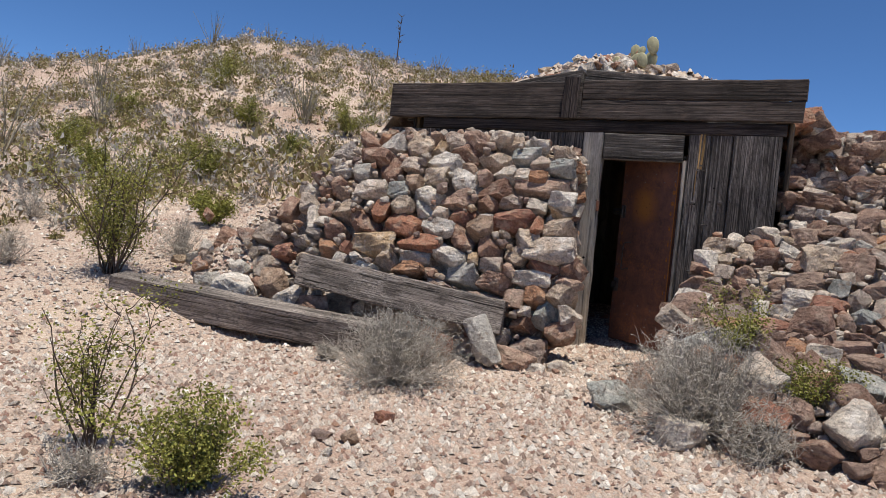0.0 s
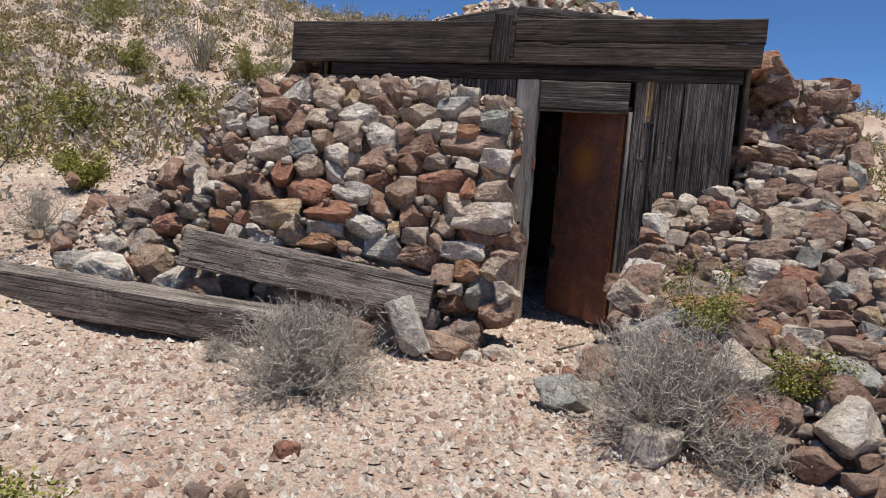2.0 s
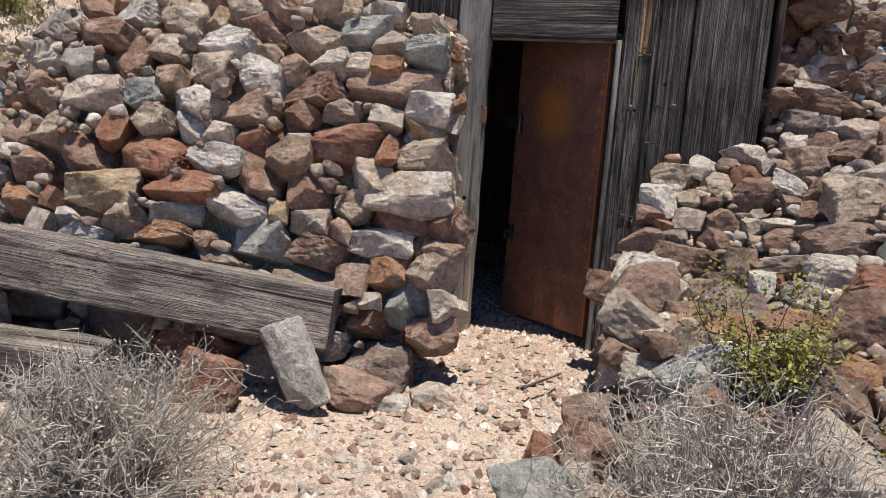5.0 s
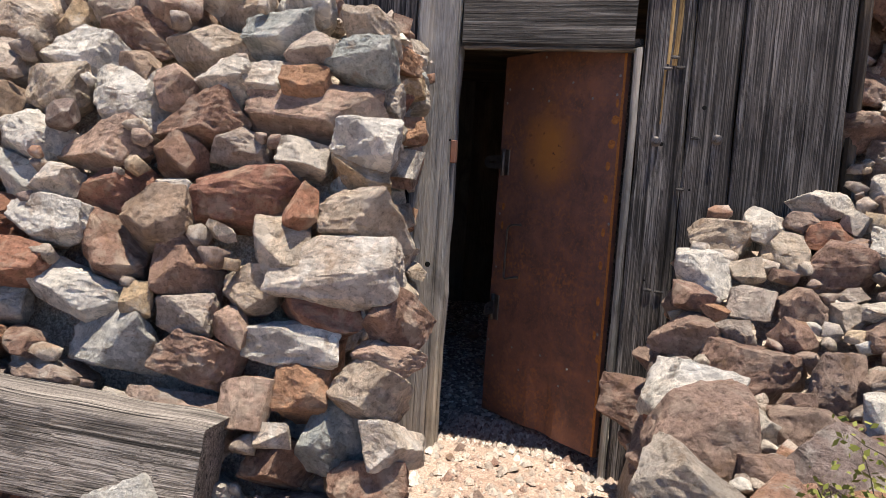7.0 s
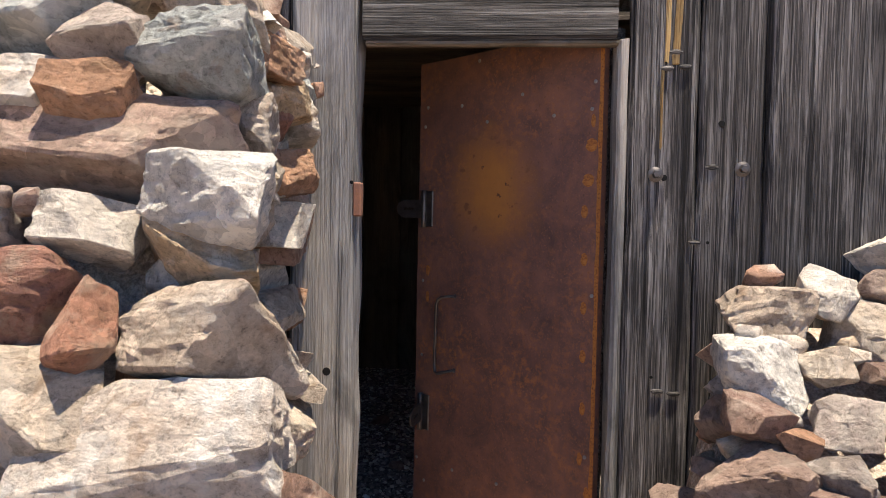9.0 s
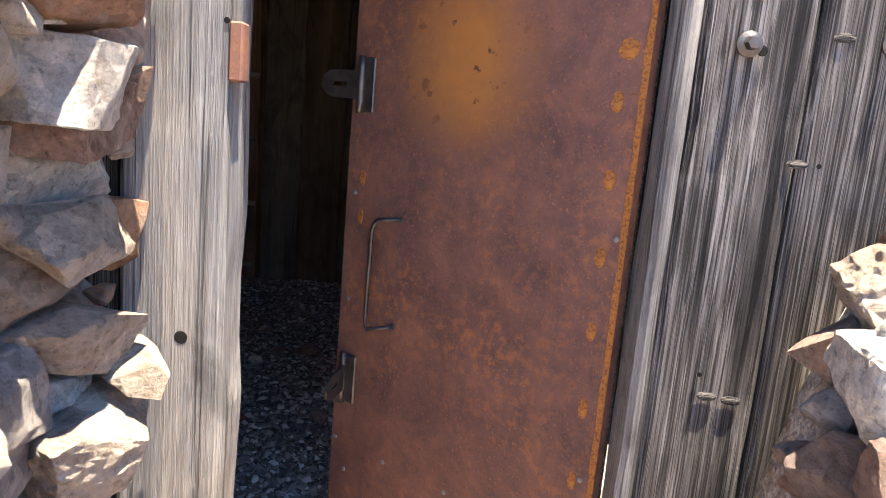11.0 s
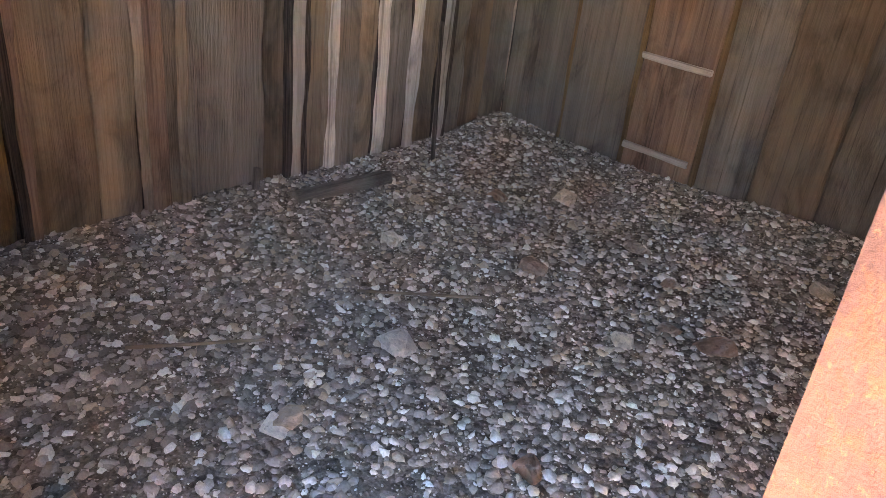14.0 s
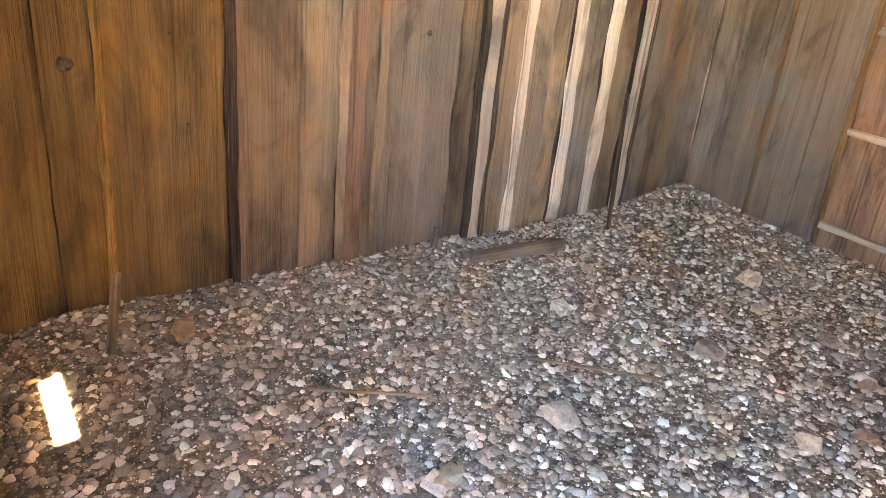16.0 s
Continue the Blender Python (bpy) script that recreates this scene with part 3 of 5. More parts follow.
# ---- door ----
DOOR = pose(-0.945, 7.475, 0.085, 0, 0, 180 - 39)
door = thing("door_1", DOOR, "rusted sheet-steel door standing ajar into the dugout", "door", kind="structure")
bm = bmesh.new()
box(bm, 0.036, 0.885, -0.012, 0.016, 0.012, 2.03)
bmesh.ops.subdivide_edges(bm, edges=bm.edges[:], cuts=11, use_grid_fill=True)
for v in bm.verts:
    v.co.y += 0.004 * noise.noise((v.co.x * 3, 0, v.co.z * 2.2))
    if v.co.z < 0.21 and 0.38 < v.co.x < 0.5:
        v.co.y -= 0.02
part("door_sheet", bm, RUST, door, smooth=False)
for x0, x1, z0, z1 in ((0.0, 0.885, 2.035, 2.065), (0.85, 0.885, 0.0, 2.03), (0.045, 0.08, 0.0, 2.03)):
    bm = bmesh.new()
    box(bm, x0, x1, -0.045, -0.0125, z0 - 0.04 if z0 > 2 else z0, min(z1, 2.03))
    part("door_frame", bm, WOOD_BOARD, door)


def disc(radius, height, seg=12, dome=0.6):
    """A round nail head that rises along +y."""
    bm = bmesh.new()
    rings = [[bm.verts.new((r * radius * math.cos(a), h * height, r * radius * math.sin(a))) for a in (2 * math.pi * k / seg for k in range(seg))] for r, h in ((1, -0.3), (1, 0.35), (dome, 0.9))]
    top = bm.verts.new((0, height, 0))
    for p, q in zip(rings, rings[1:]):
        for k in range(seg):
            bm.faces.new((p[k], q[k], q[(k + 1) % seg], p[(k + 1) % seg]))
    for k in range(seg):
        bm.faces.new((rings[-1][k], top, rings[-1][(k + 1) % seg]))
    bmesh.ops.recalc_face_normals(bm, faces=bm.faces[:])
    return bm


SKIN = 0.0165


def on_sheet(x, z):
    """A place on the slightly buckled face of the sheet."""
    return Matrix.Translation((x, 0.0162 + 0.004 * noise.noise((x * 3, 0, z * 2.2)), z))


bm = bmesh.new()
box(bm, 0.036, 0.050, 0.0165, 0.0185, 0.012, 2.03)
bmesh.ops.subdivide_edges(bm, edges=[e for e in bm.edges if e.calc_length() > 1], cuts=60)
for v in bm.verts:
    v.co.y += 0.004 * noise.noise((v.co.x * 3, 0, v.co.z * 2.2))
    if v.co.x > 0.045:
        v.co.x += 0.006 * noise.noise((0, 3, v.co.z * 14))
part("rust_edge", bm, RUST_SPOT, door, "bright orange rusted hinge edge")
first = None
for x, z in ((0.841, 1.852), (0.656, 1.841), (0.526, 1.769), (0.365, 1.852), (0.229, 1.765), (0.078, 1.773), (0.068, 1.861), (0.855, 1.776), (0.57, 2.0), (0.869, 0.424), (0.667, 0.422), (0.444, 0.427), (0.823, 0.339), (0.25, 0.40), (0.1, 0.38), (0.85, 1.155), (0.851, 0.851), (0.06, 1.16), (0.07, 0.62), (0.3, 0.3), (0.6, 0.31)):
    if first is None:
        first = part("rivet", disc(0.0068, 0.004), NAIL, door, m=on_sheet(x, z), smooth=True)
    else:
        link("rivet", first.data, door, on_sheet(x, z))
first = None
for x, z, w in ((0.076, 1.655, 2.0), (0.085, 1.54, 2.0), (0.096, 1.436, 1.2), (0.092, 1.278, 1.2), (0.09, 1.116, 1.1), (0.089, 0.955, 1.1), (0.085, 0.78, 1), (0.072, 1.734, 0.8), (0.823, 1.198, 1), (0.823, 1.092, 0.9), (0.06, 0.5, 1.0), (0.09, 0.61, 0.9)):
    m = on_sheet(x, z) @ Matrix.Diagonal((w, 1, 1, 1))
    if first is None:
        bm = disc(0.011, 0.002, 20, 0.7)
        for v in bm.verts:
            v.co.z *= 2.0
            v.co.x *= 1 + 0.25 * noise.noise(v.co * 90)
        first = part("rust_scab", bm, RUST_SPOT, door, m=m)
    else:
        link("rust_scab", first.data, door, m)


def rod(points, radius, seg=10):
    """A round bar bent through the points."""
    bm = bmesh.new()
    pts = [Vector(p) for p in points]
    rings = []
    for i, p in enumerate(pts):
        d = (pts[min(i + 1, len(pts) - 1)] - pts[max(i - 1, 0)]).normalized()
        a = d.cross(Vector((0.3, 1, 0.2))).normalized()
        b = d.cross(a)
        rings.append([bm.verts.new(p + (a * math.cos(t) + b * math.sin(t)) * radius) for t in (2 * math.pi * k / seg for k in range(seg))])
    for p, q in zip(rings, rings[1:]):
        for k in range(seg):
            bm.faces.new((p[k], p[(k + 1) % seg], q[(k + 1) % seg], q[k]))
    bm.faces.new(rings[0][::-1])
    bm.faces.new(rings[-1])
    bmesh.ops.recalc_face_normals(bm, faces=bm.faces[:])
    return bm


handle = part("door_handle", rod(((0.67, 0.012, 1.105), (0.68, 0.04, 1.105), (0.715, 0.048, 1.10), (0.732, 0.05, 1.088), (0.74, 0.05, 1.068), (0.744, 0.05, 0.83), (0.742, 0.05, 0.805), (0.73, 0.05, 0.797), (0.68, 0.04, 0.812), (0.67, 0.012, 0.814)), 0.0062), IRON, door, "bent iron rod handle", smooth=True)
for z in (1.105, 0.814):
    part("weld", disc(0.009, 0.003), IRON, handle, m=Matrix.Translation((0.67, SKIN, z)), smooth=True)


def hasp(z, swing, name):
    """A slotted hasp on a knuckle: the plate swings about the upright pin."""
    base = part(name, rod(((0.845, 0.026, z - 0.075), (0.845, 0.026, z - 0.045), (0.845, 0.026, z + 0.045), (0.845, 0.026, z + 0.075)), 0.011), IRON, door, "iron hasp with a slotted plate", smooth=True)
    bm = bmesh.new()
    box(bm, 0.80, 0.842, 0.014, 0.022, z - 0.072, z + 0.072)
    bmesh.ops.bevel(bm, geom=bm.edges[:], offset=0.003, segments=1, affect="EDGES")
    part("mounting_plate", bm, IRON, base)
    bm = bmesh.new()
    out = [(0.0, -0.038), (0.10, -0.036), (0.128, -0.022), (0.135, 0.0), (0.128, 0.024), (0.10, 0.036), (0.0, 0.038)]
    slot = [(0.045, -0.006), (0.095, -0.006), (0.10, 0.0), (0.095, 0.006), (0.045, 0.006)]
    for y in (0.0, 0.007):
        vo = [bm.verts.new((a, y, b)) for a, b in out]
        vs = [bm.verts.new((a, y, b)) for a, b in slot]
        es = [bm.edges.new((p, q)) for ring in (vo, vs) for p, q in zip(ring, ring[1:] + ring[:1])]
        bmesh.ops.triangle_fill(bm, edges=es, use_beauty=True)
        if y == 0:
            old = (vo, vs)
    for p, q in zip(old, (vo, vs)):
        for k in range(len(p)):
            bm.faces.new((p[k], p[(k + 1) % len(p)], q[(k + 1) % len(p)], q[k]))
    bmesh.ops.recalc_face_normals(bm, faces=bm.faces[:])
    part("slotted_plate", bm, IRON, base, m=Matrix.Translation((0.845, 0.026, z)) @ Euler((0, 0, radians(swing))).to_matrix().to_4x4())


hasp(1.445, 8, "hasp")
hasp(0.62, 118, "hasp")

# bolts, nails, hole and bare split on the front boards
for x, z in ((-0.826, 1.64), (-0.563, 1.66)):
    bolt = part("bolt", disc(0.024, 0.008, 16), IRON, front, "rusty hexagon bolt on a washer", m=Matrix.Translation((x, FACE - 0.001, z)) @ Matrix.Rotation(radians(180), 4, "X"), smooth=False)
    part("bolt_head", disc(0.013, 0.018, 6, 0.85), IRON, bolt, m=Matrix.Translation((0, 0.008, 0)))
for x, z, r in ((-0.63, 1.80, 0.010), (-0.80, 1.63, 0.010), (-1.863, 0.98, 0.014), (-1.79, 1.6, 0.006), (-0.66, 1.43, 0.005), (-0.82, 1.0, 0.005)):
    y = FACE + 0.004 if x > -1 else FACE - 0.0095
    part("bored_hole", disc(r, 0.002, 12, 0.9), BLACK, front, m=Matrix.Translation((x, y - 0.004 if x > -1 else y, z)) @ Matrix.Rotation(radians(180), 4, "X"))
for x0, z0, z1, w in ((-0.80, 1.99, 2.34, 0.016), (-0.768, 1.985, 2.34, 0.022), (-0.812, 1.72, 1.97, 0.008)):
    plank(front, "bare_split", upright(x0, FACE + 0.006, (z0 + z1) / 2, 1.2), z1 - z0, w, 0.012, WOOD_SPLIT_GLOW, "bare yellow split in the board", 0.008, 16)
for x, z in ((-0.775, 2.02), (-0.745, 1.975), (-0.80, 1.97), (-0.70, 1.43), (-0.655, 1.665), (-0.75, 0.95), (-0.80, 0.955)):
    bm = disc(0.013, 0.006, 10, 0.5)
    part("knot", bm, WOOD_BOARD, front, m=Matrix.Translation((x, FACE + 0.001, z)) @ Matrix.Rotation(radians(180), 4, "X") @ Matrix.Diagonal((1.6, 1, 0.7, 1)))
plank(front, "lintel_edge", lying(-1.352, FACE + 0.012, 2.048), 0.80, 0.016, 0.05, WOOD_TAN, "bare brown lower edge of the lintel", 0.003)
bm = bmesh.new()
box(bm, -1.785, -1.758, FACE - 0.014, FACE + 0.03, 1.49, 1.60)
bmesh.ops.bevel(bm, geom=bm.edges[:], offset=0.004, segments=1, affect="EDGES")
part("strike_plate", bm, RUST, front, "rusty strike plate on the jamb")

# ---- stones ----
def stone_mesh(name, seed, cuts, detail):
    """A broken stone inside a box of 1 x 1 x 1: a block cut by random breaks, its edges chipped and its faces uneven."""
    rnd = random.Random(seed)
    bm = bmesh.new()
    bmesh.ops.create_cube(bm, size=2)
    bmesh.ops.transform(bm, matrix=Euler((rnd.gauss(0, 0.16), rnd.gauss(0, 0.16), rnd.gauss(0, 0.2))).to_matrix().to_4x4(), verts=bm.verts[:])
    for _ in range(cuts):
        n = Vector((rnd.gauss(0, 1), rnd.gauss(0, 1), rnd.gauss(0, 0.9))).normalized()
        geom = bm.verts[:] + bm.edges[:] + bm.faces[:]
        cut = bmesh.ops.bisect_plane(bm, geom=geom, dist=1e-5, plane_co=n * rnd.uniform(0.74, 1.12), plane_no=n, clear_outer=True)
        edges = [e for e in cut["geom_cut"] if isinstance(e, bmesh.types.BMEdge)]
        if len(edges) > 2:
            bmesh.ops.contextual_create(bm, geom=edges)
    bmesh.ops.remove_doubles(bm, verts=bm.verts[:], dist=0.07)
    if detail > 1:
        bmesh.ops.bevel(bm, geom=bm.edges[:], offset=rnd.uniform(0.03, 0.08), segments=1, affect="EDGES", clamp_overlap=True)
    for _ in range(detail):
        bmesh.ops.triangulate(bm, faces=bm.faces[:])
        bmesh.ops.subdivide_edges(bm, edges=[e for e in bm.edges if e.calc_length() > (0.34, 0.30, 0.22)[detail - 1]], cuts=1)
    bmesh.ops.triangulate(bm, faces=bm.faces[:])
    off = Vector((rnd.random() * 90, rnd.random() * 90, rnd.random() * 90))
    bed = Vector((rnd.gauss(0, 0.3), rnd.gauss(0, 0.3), 1)).normalized()
    for v in bm.verts:
        p = v.co.copy()
        ledge = noise.noise(Vector((off.x, off.y, p.dot(bed) * 5))) * (0.5 + 0.8 * noise.noise(p * 1.6 + off))
        push = 0.07 * noise.noise(p * 1.4 + off) - 0.08 * abs(noise.noise(p * 3 + off)) + 0.04 * noise.noise(p * 7 + off) + 0.07 * ledge
        v.co = p + p.normalized() * push + noise.noise_vector(p * 6 + off) * 0.03
    lo = [min(v.co[i] for v in bm.verts) for i in range(3)]
    hi = [max(v.co[i] for v in bm.verts) for i in range(3)]
    for v in bm.verts:
        v.co = [(v.co[i] - lo[i]) / (hi[i] - lo[i]) - 0.5 for i in range(3)]
    bmesh.ops.recalc_face_normals(bm, faces=bm.faces[:])
    me = bpy.data.meshes.new(name)
    bm.to_mesh(me)
    bm.free()
    return me


BIG = [stone_mesh("stone", 100 + i, 9, 3) for i in range(24)]
MIDDLE = [stone_mesh("stone", 200 + i, 8, 2) for i in range(16)]
SMALL = [stone_mesh("stone", 300 + i, 7, 1) for i in range(12)]
CHIPS = []
for me in SMALL:
    me.calc_loop_triangles()
    CHIPS.append((np.array([v.co[:] for v in me.vertices]), np.array([t.vertices[:] for t in me.loop_triangles])))
SHARED = {}


def stone_of(shape, material):
    key = (shape.name, material.name)
    if key not in SHARED:
        me = shape.copy()
        me.materials.clear()
        me.materials.append(material)
        SHARED[key] = me
    return SHARED[key]


BITS = {}


def add_bit(key, m, rnd):
    """A chip too small to pick out, gathered for one joint mesh."""
    v, t = rnd.choice(CHIPS)
    BITS.setdefault(key, []).append((v @ np.array(m.to_3x3()).T + np.array(m.translation), t))


def bits_mesh(key, material):
    V, T, n = [], [], 0
    for v, t in BITS[key]:
        V.append(v)
        T.append(t + n)
        n += len(v)
    return bulk(key, np.concatenate(V), np.concatenate(T), material)


def put_stone(parent, at, size, turn, material, rnd, name="stone", big=None):
    if parent is not None and max(size) < 0.115:
        add_bit(parent.name, Matrix.Translation(at) @ Euler(turn).to_matrix().to_4x4() @ Matrix.Diagonal((*size, 1)), rnd)
        return None
    big = max(size) > 0.14 if big is None else big
    me = stone_of(rnd.choice(BIG if max(size) > 0.24 else MIDDLE if big else SMALL), material)
    m = Matrix.Translation(at) @ Euler(turn).to_matrix().to_4x4() @ Matrix.Diagonal((*size, 1))
    return link(name, me, parent, m)


def tone_of(rnd):
    return rnd.choices((ROCK, ROCK_RUST, ROCK_PALE, ROCK_GREY, ROCK_BROWN), (56, 8, 18, 5, 13))[0]


def wall_face(x, z):
    """Depth of the stone wall's leaning face."""
    return 6.27 + 0.02 * z + 0.11 * z * z - 0.26 * min(max(-2 - x, 0), 1.9) * (1 - z / 3.2)


WALL_TOP_X, WALL_TOP_Z = (-5.75, -5.45, -5.0, -4.6, -4.3, -3.7, -2.6, -2.1, -1.85), (0.45, 0.8, 1.2, 1.7, 2.08, 2.13, 2.15, 2.06, 1.96)
stone_wall = thing("stone_retaining_wall", Matrix.Identity(4), "dry-laid retaining wall of mixed brown, rust and pale field stones", "stone wall")


def wall_core(x, z):
    return wall_face(x, z) + 0.25


verts, faces = [], []
cols = np.linspace(-5.7, -2.06, 34)
for x in cols:
    top = float(np.interp(x, WALL_TOP_X, WALL_TOP_Z)) - 0.10
    for k in range(12):
        z = -0.15 + (top + 0.15) * k / 11
        verts.append((x, wall_core(x, max(z, 0)) + 0.02 * noise.noise((x * 5, z * 5, 1)), z))
    verts.append((x, FACE - 0.03, top + 0.06))
n = 13
for i in range(len(cols) - 1):
    for k in range(n - 1):
        a = i * n + k
        faces.append((a, a + n, a + n + 1, a + 1))
last = (len(cols) - 1) * n
end0 = len(verts)
for k in range(n):
    verts.append((-2.06, FACE - 0.03, verts[last + k][2]))
for k in range(n - 1):
    faces.append((last + k, end0 + k, end0 + k + 1, last + k + 1))
link("rubble_core", mesh_of("rubble_core", verts, faces, FILL), stone_wall, label="pale earth and rubble packed between the stones")

rnd = random.Random(11)
laid = []


def lay(x, z, w, h, material, y=None):
    laid.append((x, z, w, h))
    depth = rnd.uniform(0.24, 0.34) if w > 0.2 else w * 1.15
    lean = -math.atan(0.22 * z + 0.02) - 0.34
    at = (x, wall_face(x, z) + depth * 0.5 - rnd.uniform(0.0, 0.08), z)
    put_stone(stone_wall, at, (w * 1.1, depth, h * 1.14), (lean + rnd.uniform(-0.14, 0.14), rnd.uniform(-0.1, 0.1), rnd.uniform(-0.25, 0.25)), material, rnd)


def lay_stones(material, stones):
    """The stones that stand out: place along the wall, height, width, height of the stone."""
    for s in stones:
        lay(*s, material)


lay_stones(ROCK_BROWN, ((-4.16, 1.99, 0.26, 0.17), (-3.97, 1.83, 0.43, 0.15), (-3.05, 1.93, 0.33, 0.16), (-2.93, 2.07, 0.27, 0.2), (-3.78, 1.68, 0.26, 0.26), (-2.92, 1.76, 0.17, 0.16), (-4.13, 1.61, 0.16, 0.11), (-2.72, 1.68, 0.16, 0.15), (-4.32, 1.48, 0.19, 0.17), (-3.47, 1.6, 0.19, 0.19), (-2.59, 1.56, 0.34, 0.17), (-2.15, 1.61, 0.54, 0.2), (-2.95, 1.44, 0.34, 0.2), (-4.21, 1.38, 0.23, 0.13), (-2.65, 1.41, 0.19, 0.12), (-3.9, 1.08, 0.36, 0.24), (-2.66, 1.17, 0.26, 0.19), (-4.22, 1, 0.26, 0.23), (-2.83, 1.03, 0.28, 0.22), (-2.54, 0.98, 0.21, 0.21),))
lay_stones(ROCK_BROWN, ((-1.72, 0.87, 0.21, 0.18), (-2.43, 0.65, 0.29, 0.17), (-2.31, 0.8, 0.13, 0.17), (-1.75, 0.72, 0.24, 0.11), (-2.2, 0.54, 0.16, 0.19), (-2.12, 0.3, 0.21, 0.19), (-1.75, 0.26, 0.28, 0.19), (-3.04, 0.7, 0.14, 0.11), (-4.82, 1.18, 0.2, 0.27), (-4.37, 1.21, 0.15, 0.18),))
lay_stones(ROCK_RUST, ((-3.99, 2.06, 0.15, 0.13), (-2.19, 1.72, 0.17, 0.11), (-3.75, 1.25, 0.19, 0.19), (-2.88, 1.24, 0.35, 0.19), (-2.36, 1.28, 0.42, 0.22), (-3.48, 1.12, 0.43, 0.24), (-3.23, 0.95, 0.43, 0.17), (-4.21, 0.79, 0.27, 0.2), (-3.98, 0.85, 0.12, 0.12), (-2.01, 0.84, 0.34, 0.16), (-3.28, 0.69, 0.33, 0.12), (-2.04, 0.58, 0.21, 0.21), (-2.1, 1.26, 0.1, 0.16),))
lay_stones(ROCK_PALE, ((-3.85, 1.99, 0.3, 0.18), (-2.66, 2.11, 0.26, 0.14), (-2.27, 2.04, 0.22, 0.1), (-3.21, 1.79, 0.37, 0.19), (-4.39, 1.68, 0.32, 0.18), (-2.94, 1.62, 0.29, 0.21), (-2.52, 1.71, 0.24, 0.13), (-2.4, 1.72, 0.24, 0.16), (-3.9, 1.46, 0.32, 0.2), (-3.3, 1.45, 0.32, 0.18), (-1.92, 1.5, 0.27, 0.18), (-3.08, 1.3, 0.15, 0.15), (-3.08, 1.13, 0.35, 0.16), (-2.63, 1.28, 0.17, 0.1), (-4.35, 1.08, 0.18, 0.1), (-2.41, 1.14, 0.11, 0.06), (-1.94, 1.02, 0.46, 0.25), (-2.9, 0.87, 0.38, 0.19), (-2.1, 0.74, 0.38, 0.17), (-1.68, 0.43, 0.21, 0.16),))
lay_stones(ROCK_PALE, ((-4.5, 1.11, 0.18, 0.27), (-4.71, 1.39, 0.21, 0.15),))
lay_stones(ROCK_TAN, ((-3.56, 1.96, 0.32, 0.24), (-3.32, 1.98, 0.16, 0.17), (-3.16, 2.04, 0.26, 0.16), (-2.66, 1.86, 0.37, 0.19), (-2.57, 2.01, 0.25, 0.12), (-2.01, 1.96, 0.23, 0.15), (-3.56, 1.76, 0.2, 0.18), (-3.26, 1.65, 0.28, 0.2), (-2.19, 1.85, 0.2, 0.16), (-3.53, 1.32, 0.25, 0.16), (-4.14, 1.21, 0.29, 0.18), (-2.43, 1.45, 0.26, 0.13), (-1.95, 1.36, 0.31, 0.11), (-3.73, 0.92, 0.48, 0.24), (-1.88, 1.21, 0.29, 0.18), (-2.19, 1.1, 0.28, 0.23), (-2.66, 0.87, 0.1, 0.11), (-2.28, 0.92, 0.21, 0.17), (-2.49, 0.81, 0.24, 0.15), (-3.53, 0.75, 0.24, 0.16),))
lay_stones(ROCK_TAN, ((-1.79, 0.59, 0.28, 0.18), (-4.6, 1.23, 0.24, 0.19),))
lay_stones(ROCK_GREY, ((-2.35, 1.92, 0.29, 0.18), (-4.07, 1.65, 0.19, 0.16), (-1.99, 1.81, 0.24, 0.16), (-3.61, 1.48, 0.24, 0.19), (-3.3, 1.27, 0.31, 0.19), (-3.26, 0.8, 0.32, 0.14), (-2.74, 0.7, 0.29, 0.22), (-1.91, 0.4, 0.26, 0.23),))


def free(x, z, w, h, slack):
    for X, Z, W, H in laid:
        if abs(x - X) < (w + W) and ((x - X) / (0.5 * (w + W))) ** 2 + ((z - Z) / (0.5 * (h + H))) ** 2 < slack:
            return False
    return True


for lo, hi, tries, slack in ((0.28, 0.42, 1500, 1.05), (0.2, 0.3, 2500, 1.0), (0.13, 0.2, 3500, 0.95), (0.075, 0.12, 4200, 0.9), (0.045, 0.07, 1800, 0.85)):
    for _ in range(tries):
        x = rnd.uniform(-5.65, -2.0)
        top = float(np.interp(x, WALL_TOP_X, WALL_TOP_Z))
        z = rnd.uniform(-0.02, top - 0.02)
        w = rnd.uniform(lo, hi)
        h = w * rnd.uniform(0.5, 0.8)
        if free(x, z, w, h, slack) and (x > -4.5 or rnd.random() < 0.12):
            lay(x, z, w, h, tone_of(rnd))
# the end of the wall beside the doorway, and the loose top course
laid2 = []
for lo, hi, tries in ((0.18, 0.26, 500), (0.11, 0.18, 900), (0.06, 0.1, 900)):
    for _ in range(tries):
        z = rnd.uniform(0.0, 1.98)
        y = rnd.uniform(wall_face(-1.9, z) + 0.18, FACE - 0.06)
        if wall_face(-1.9, z) + 0.2 > FACE - 0.06:
            continue
        w = rnd.uniform(lo, hi)
        h = w * rnd.uniform(0.5, 0.8)
        if all(((y - Y) / (0.5 * (w + W))) ** 2 + ((z - Z) / (0.5 * (h + H))) ** 2 > 0.85 for Y, Z, W, H in laid2):
            laid2.append((y, z, w, h))
            d = w * 0.8
            put_stone(stone_wall, ((-1.95 if z < 1.45 else -1.86) - d * 0.5 + rnd.uniform(-0.05, 0.02), y, z), (d, w * 1.1, h * 1.15), (rnd.uniform(-0.2, 0.2), rnd.uniform(-0.2, 0.2), rnd.uniform(-0.3, 0.3)), tone_of(rnd), rnd)
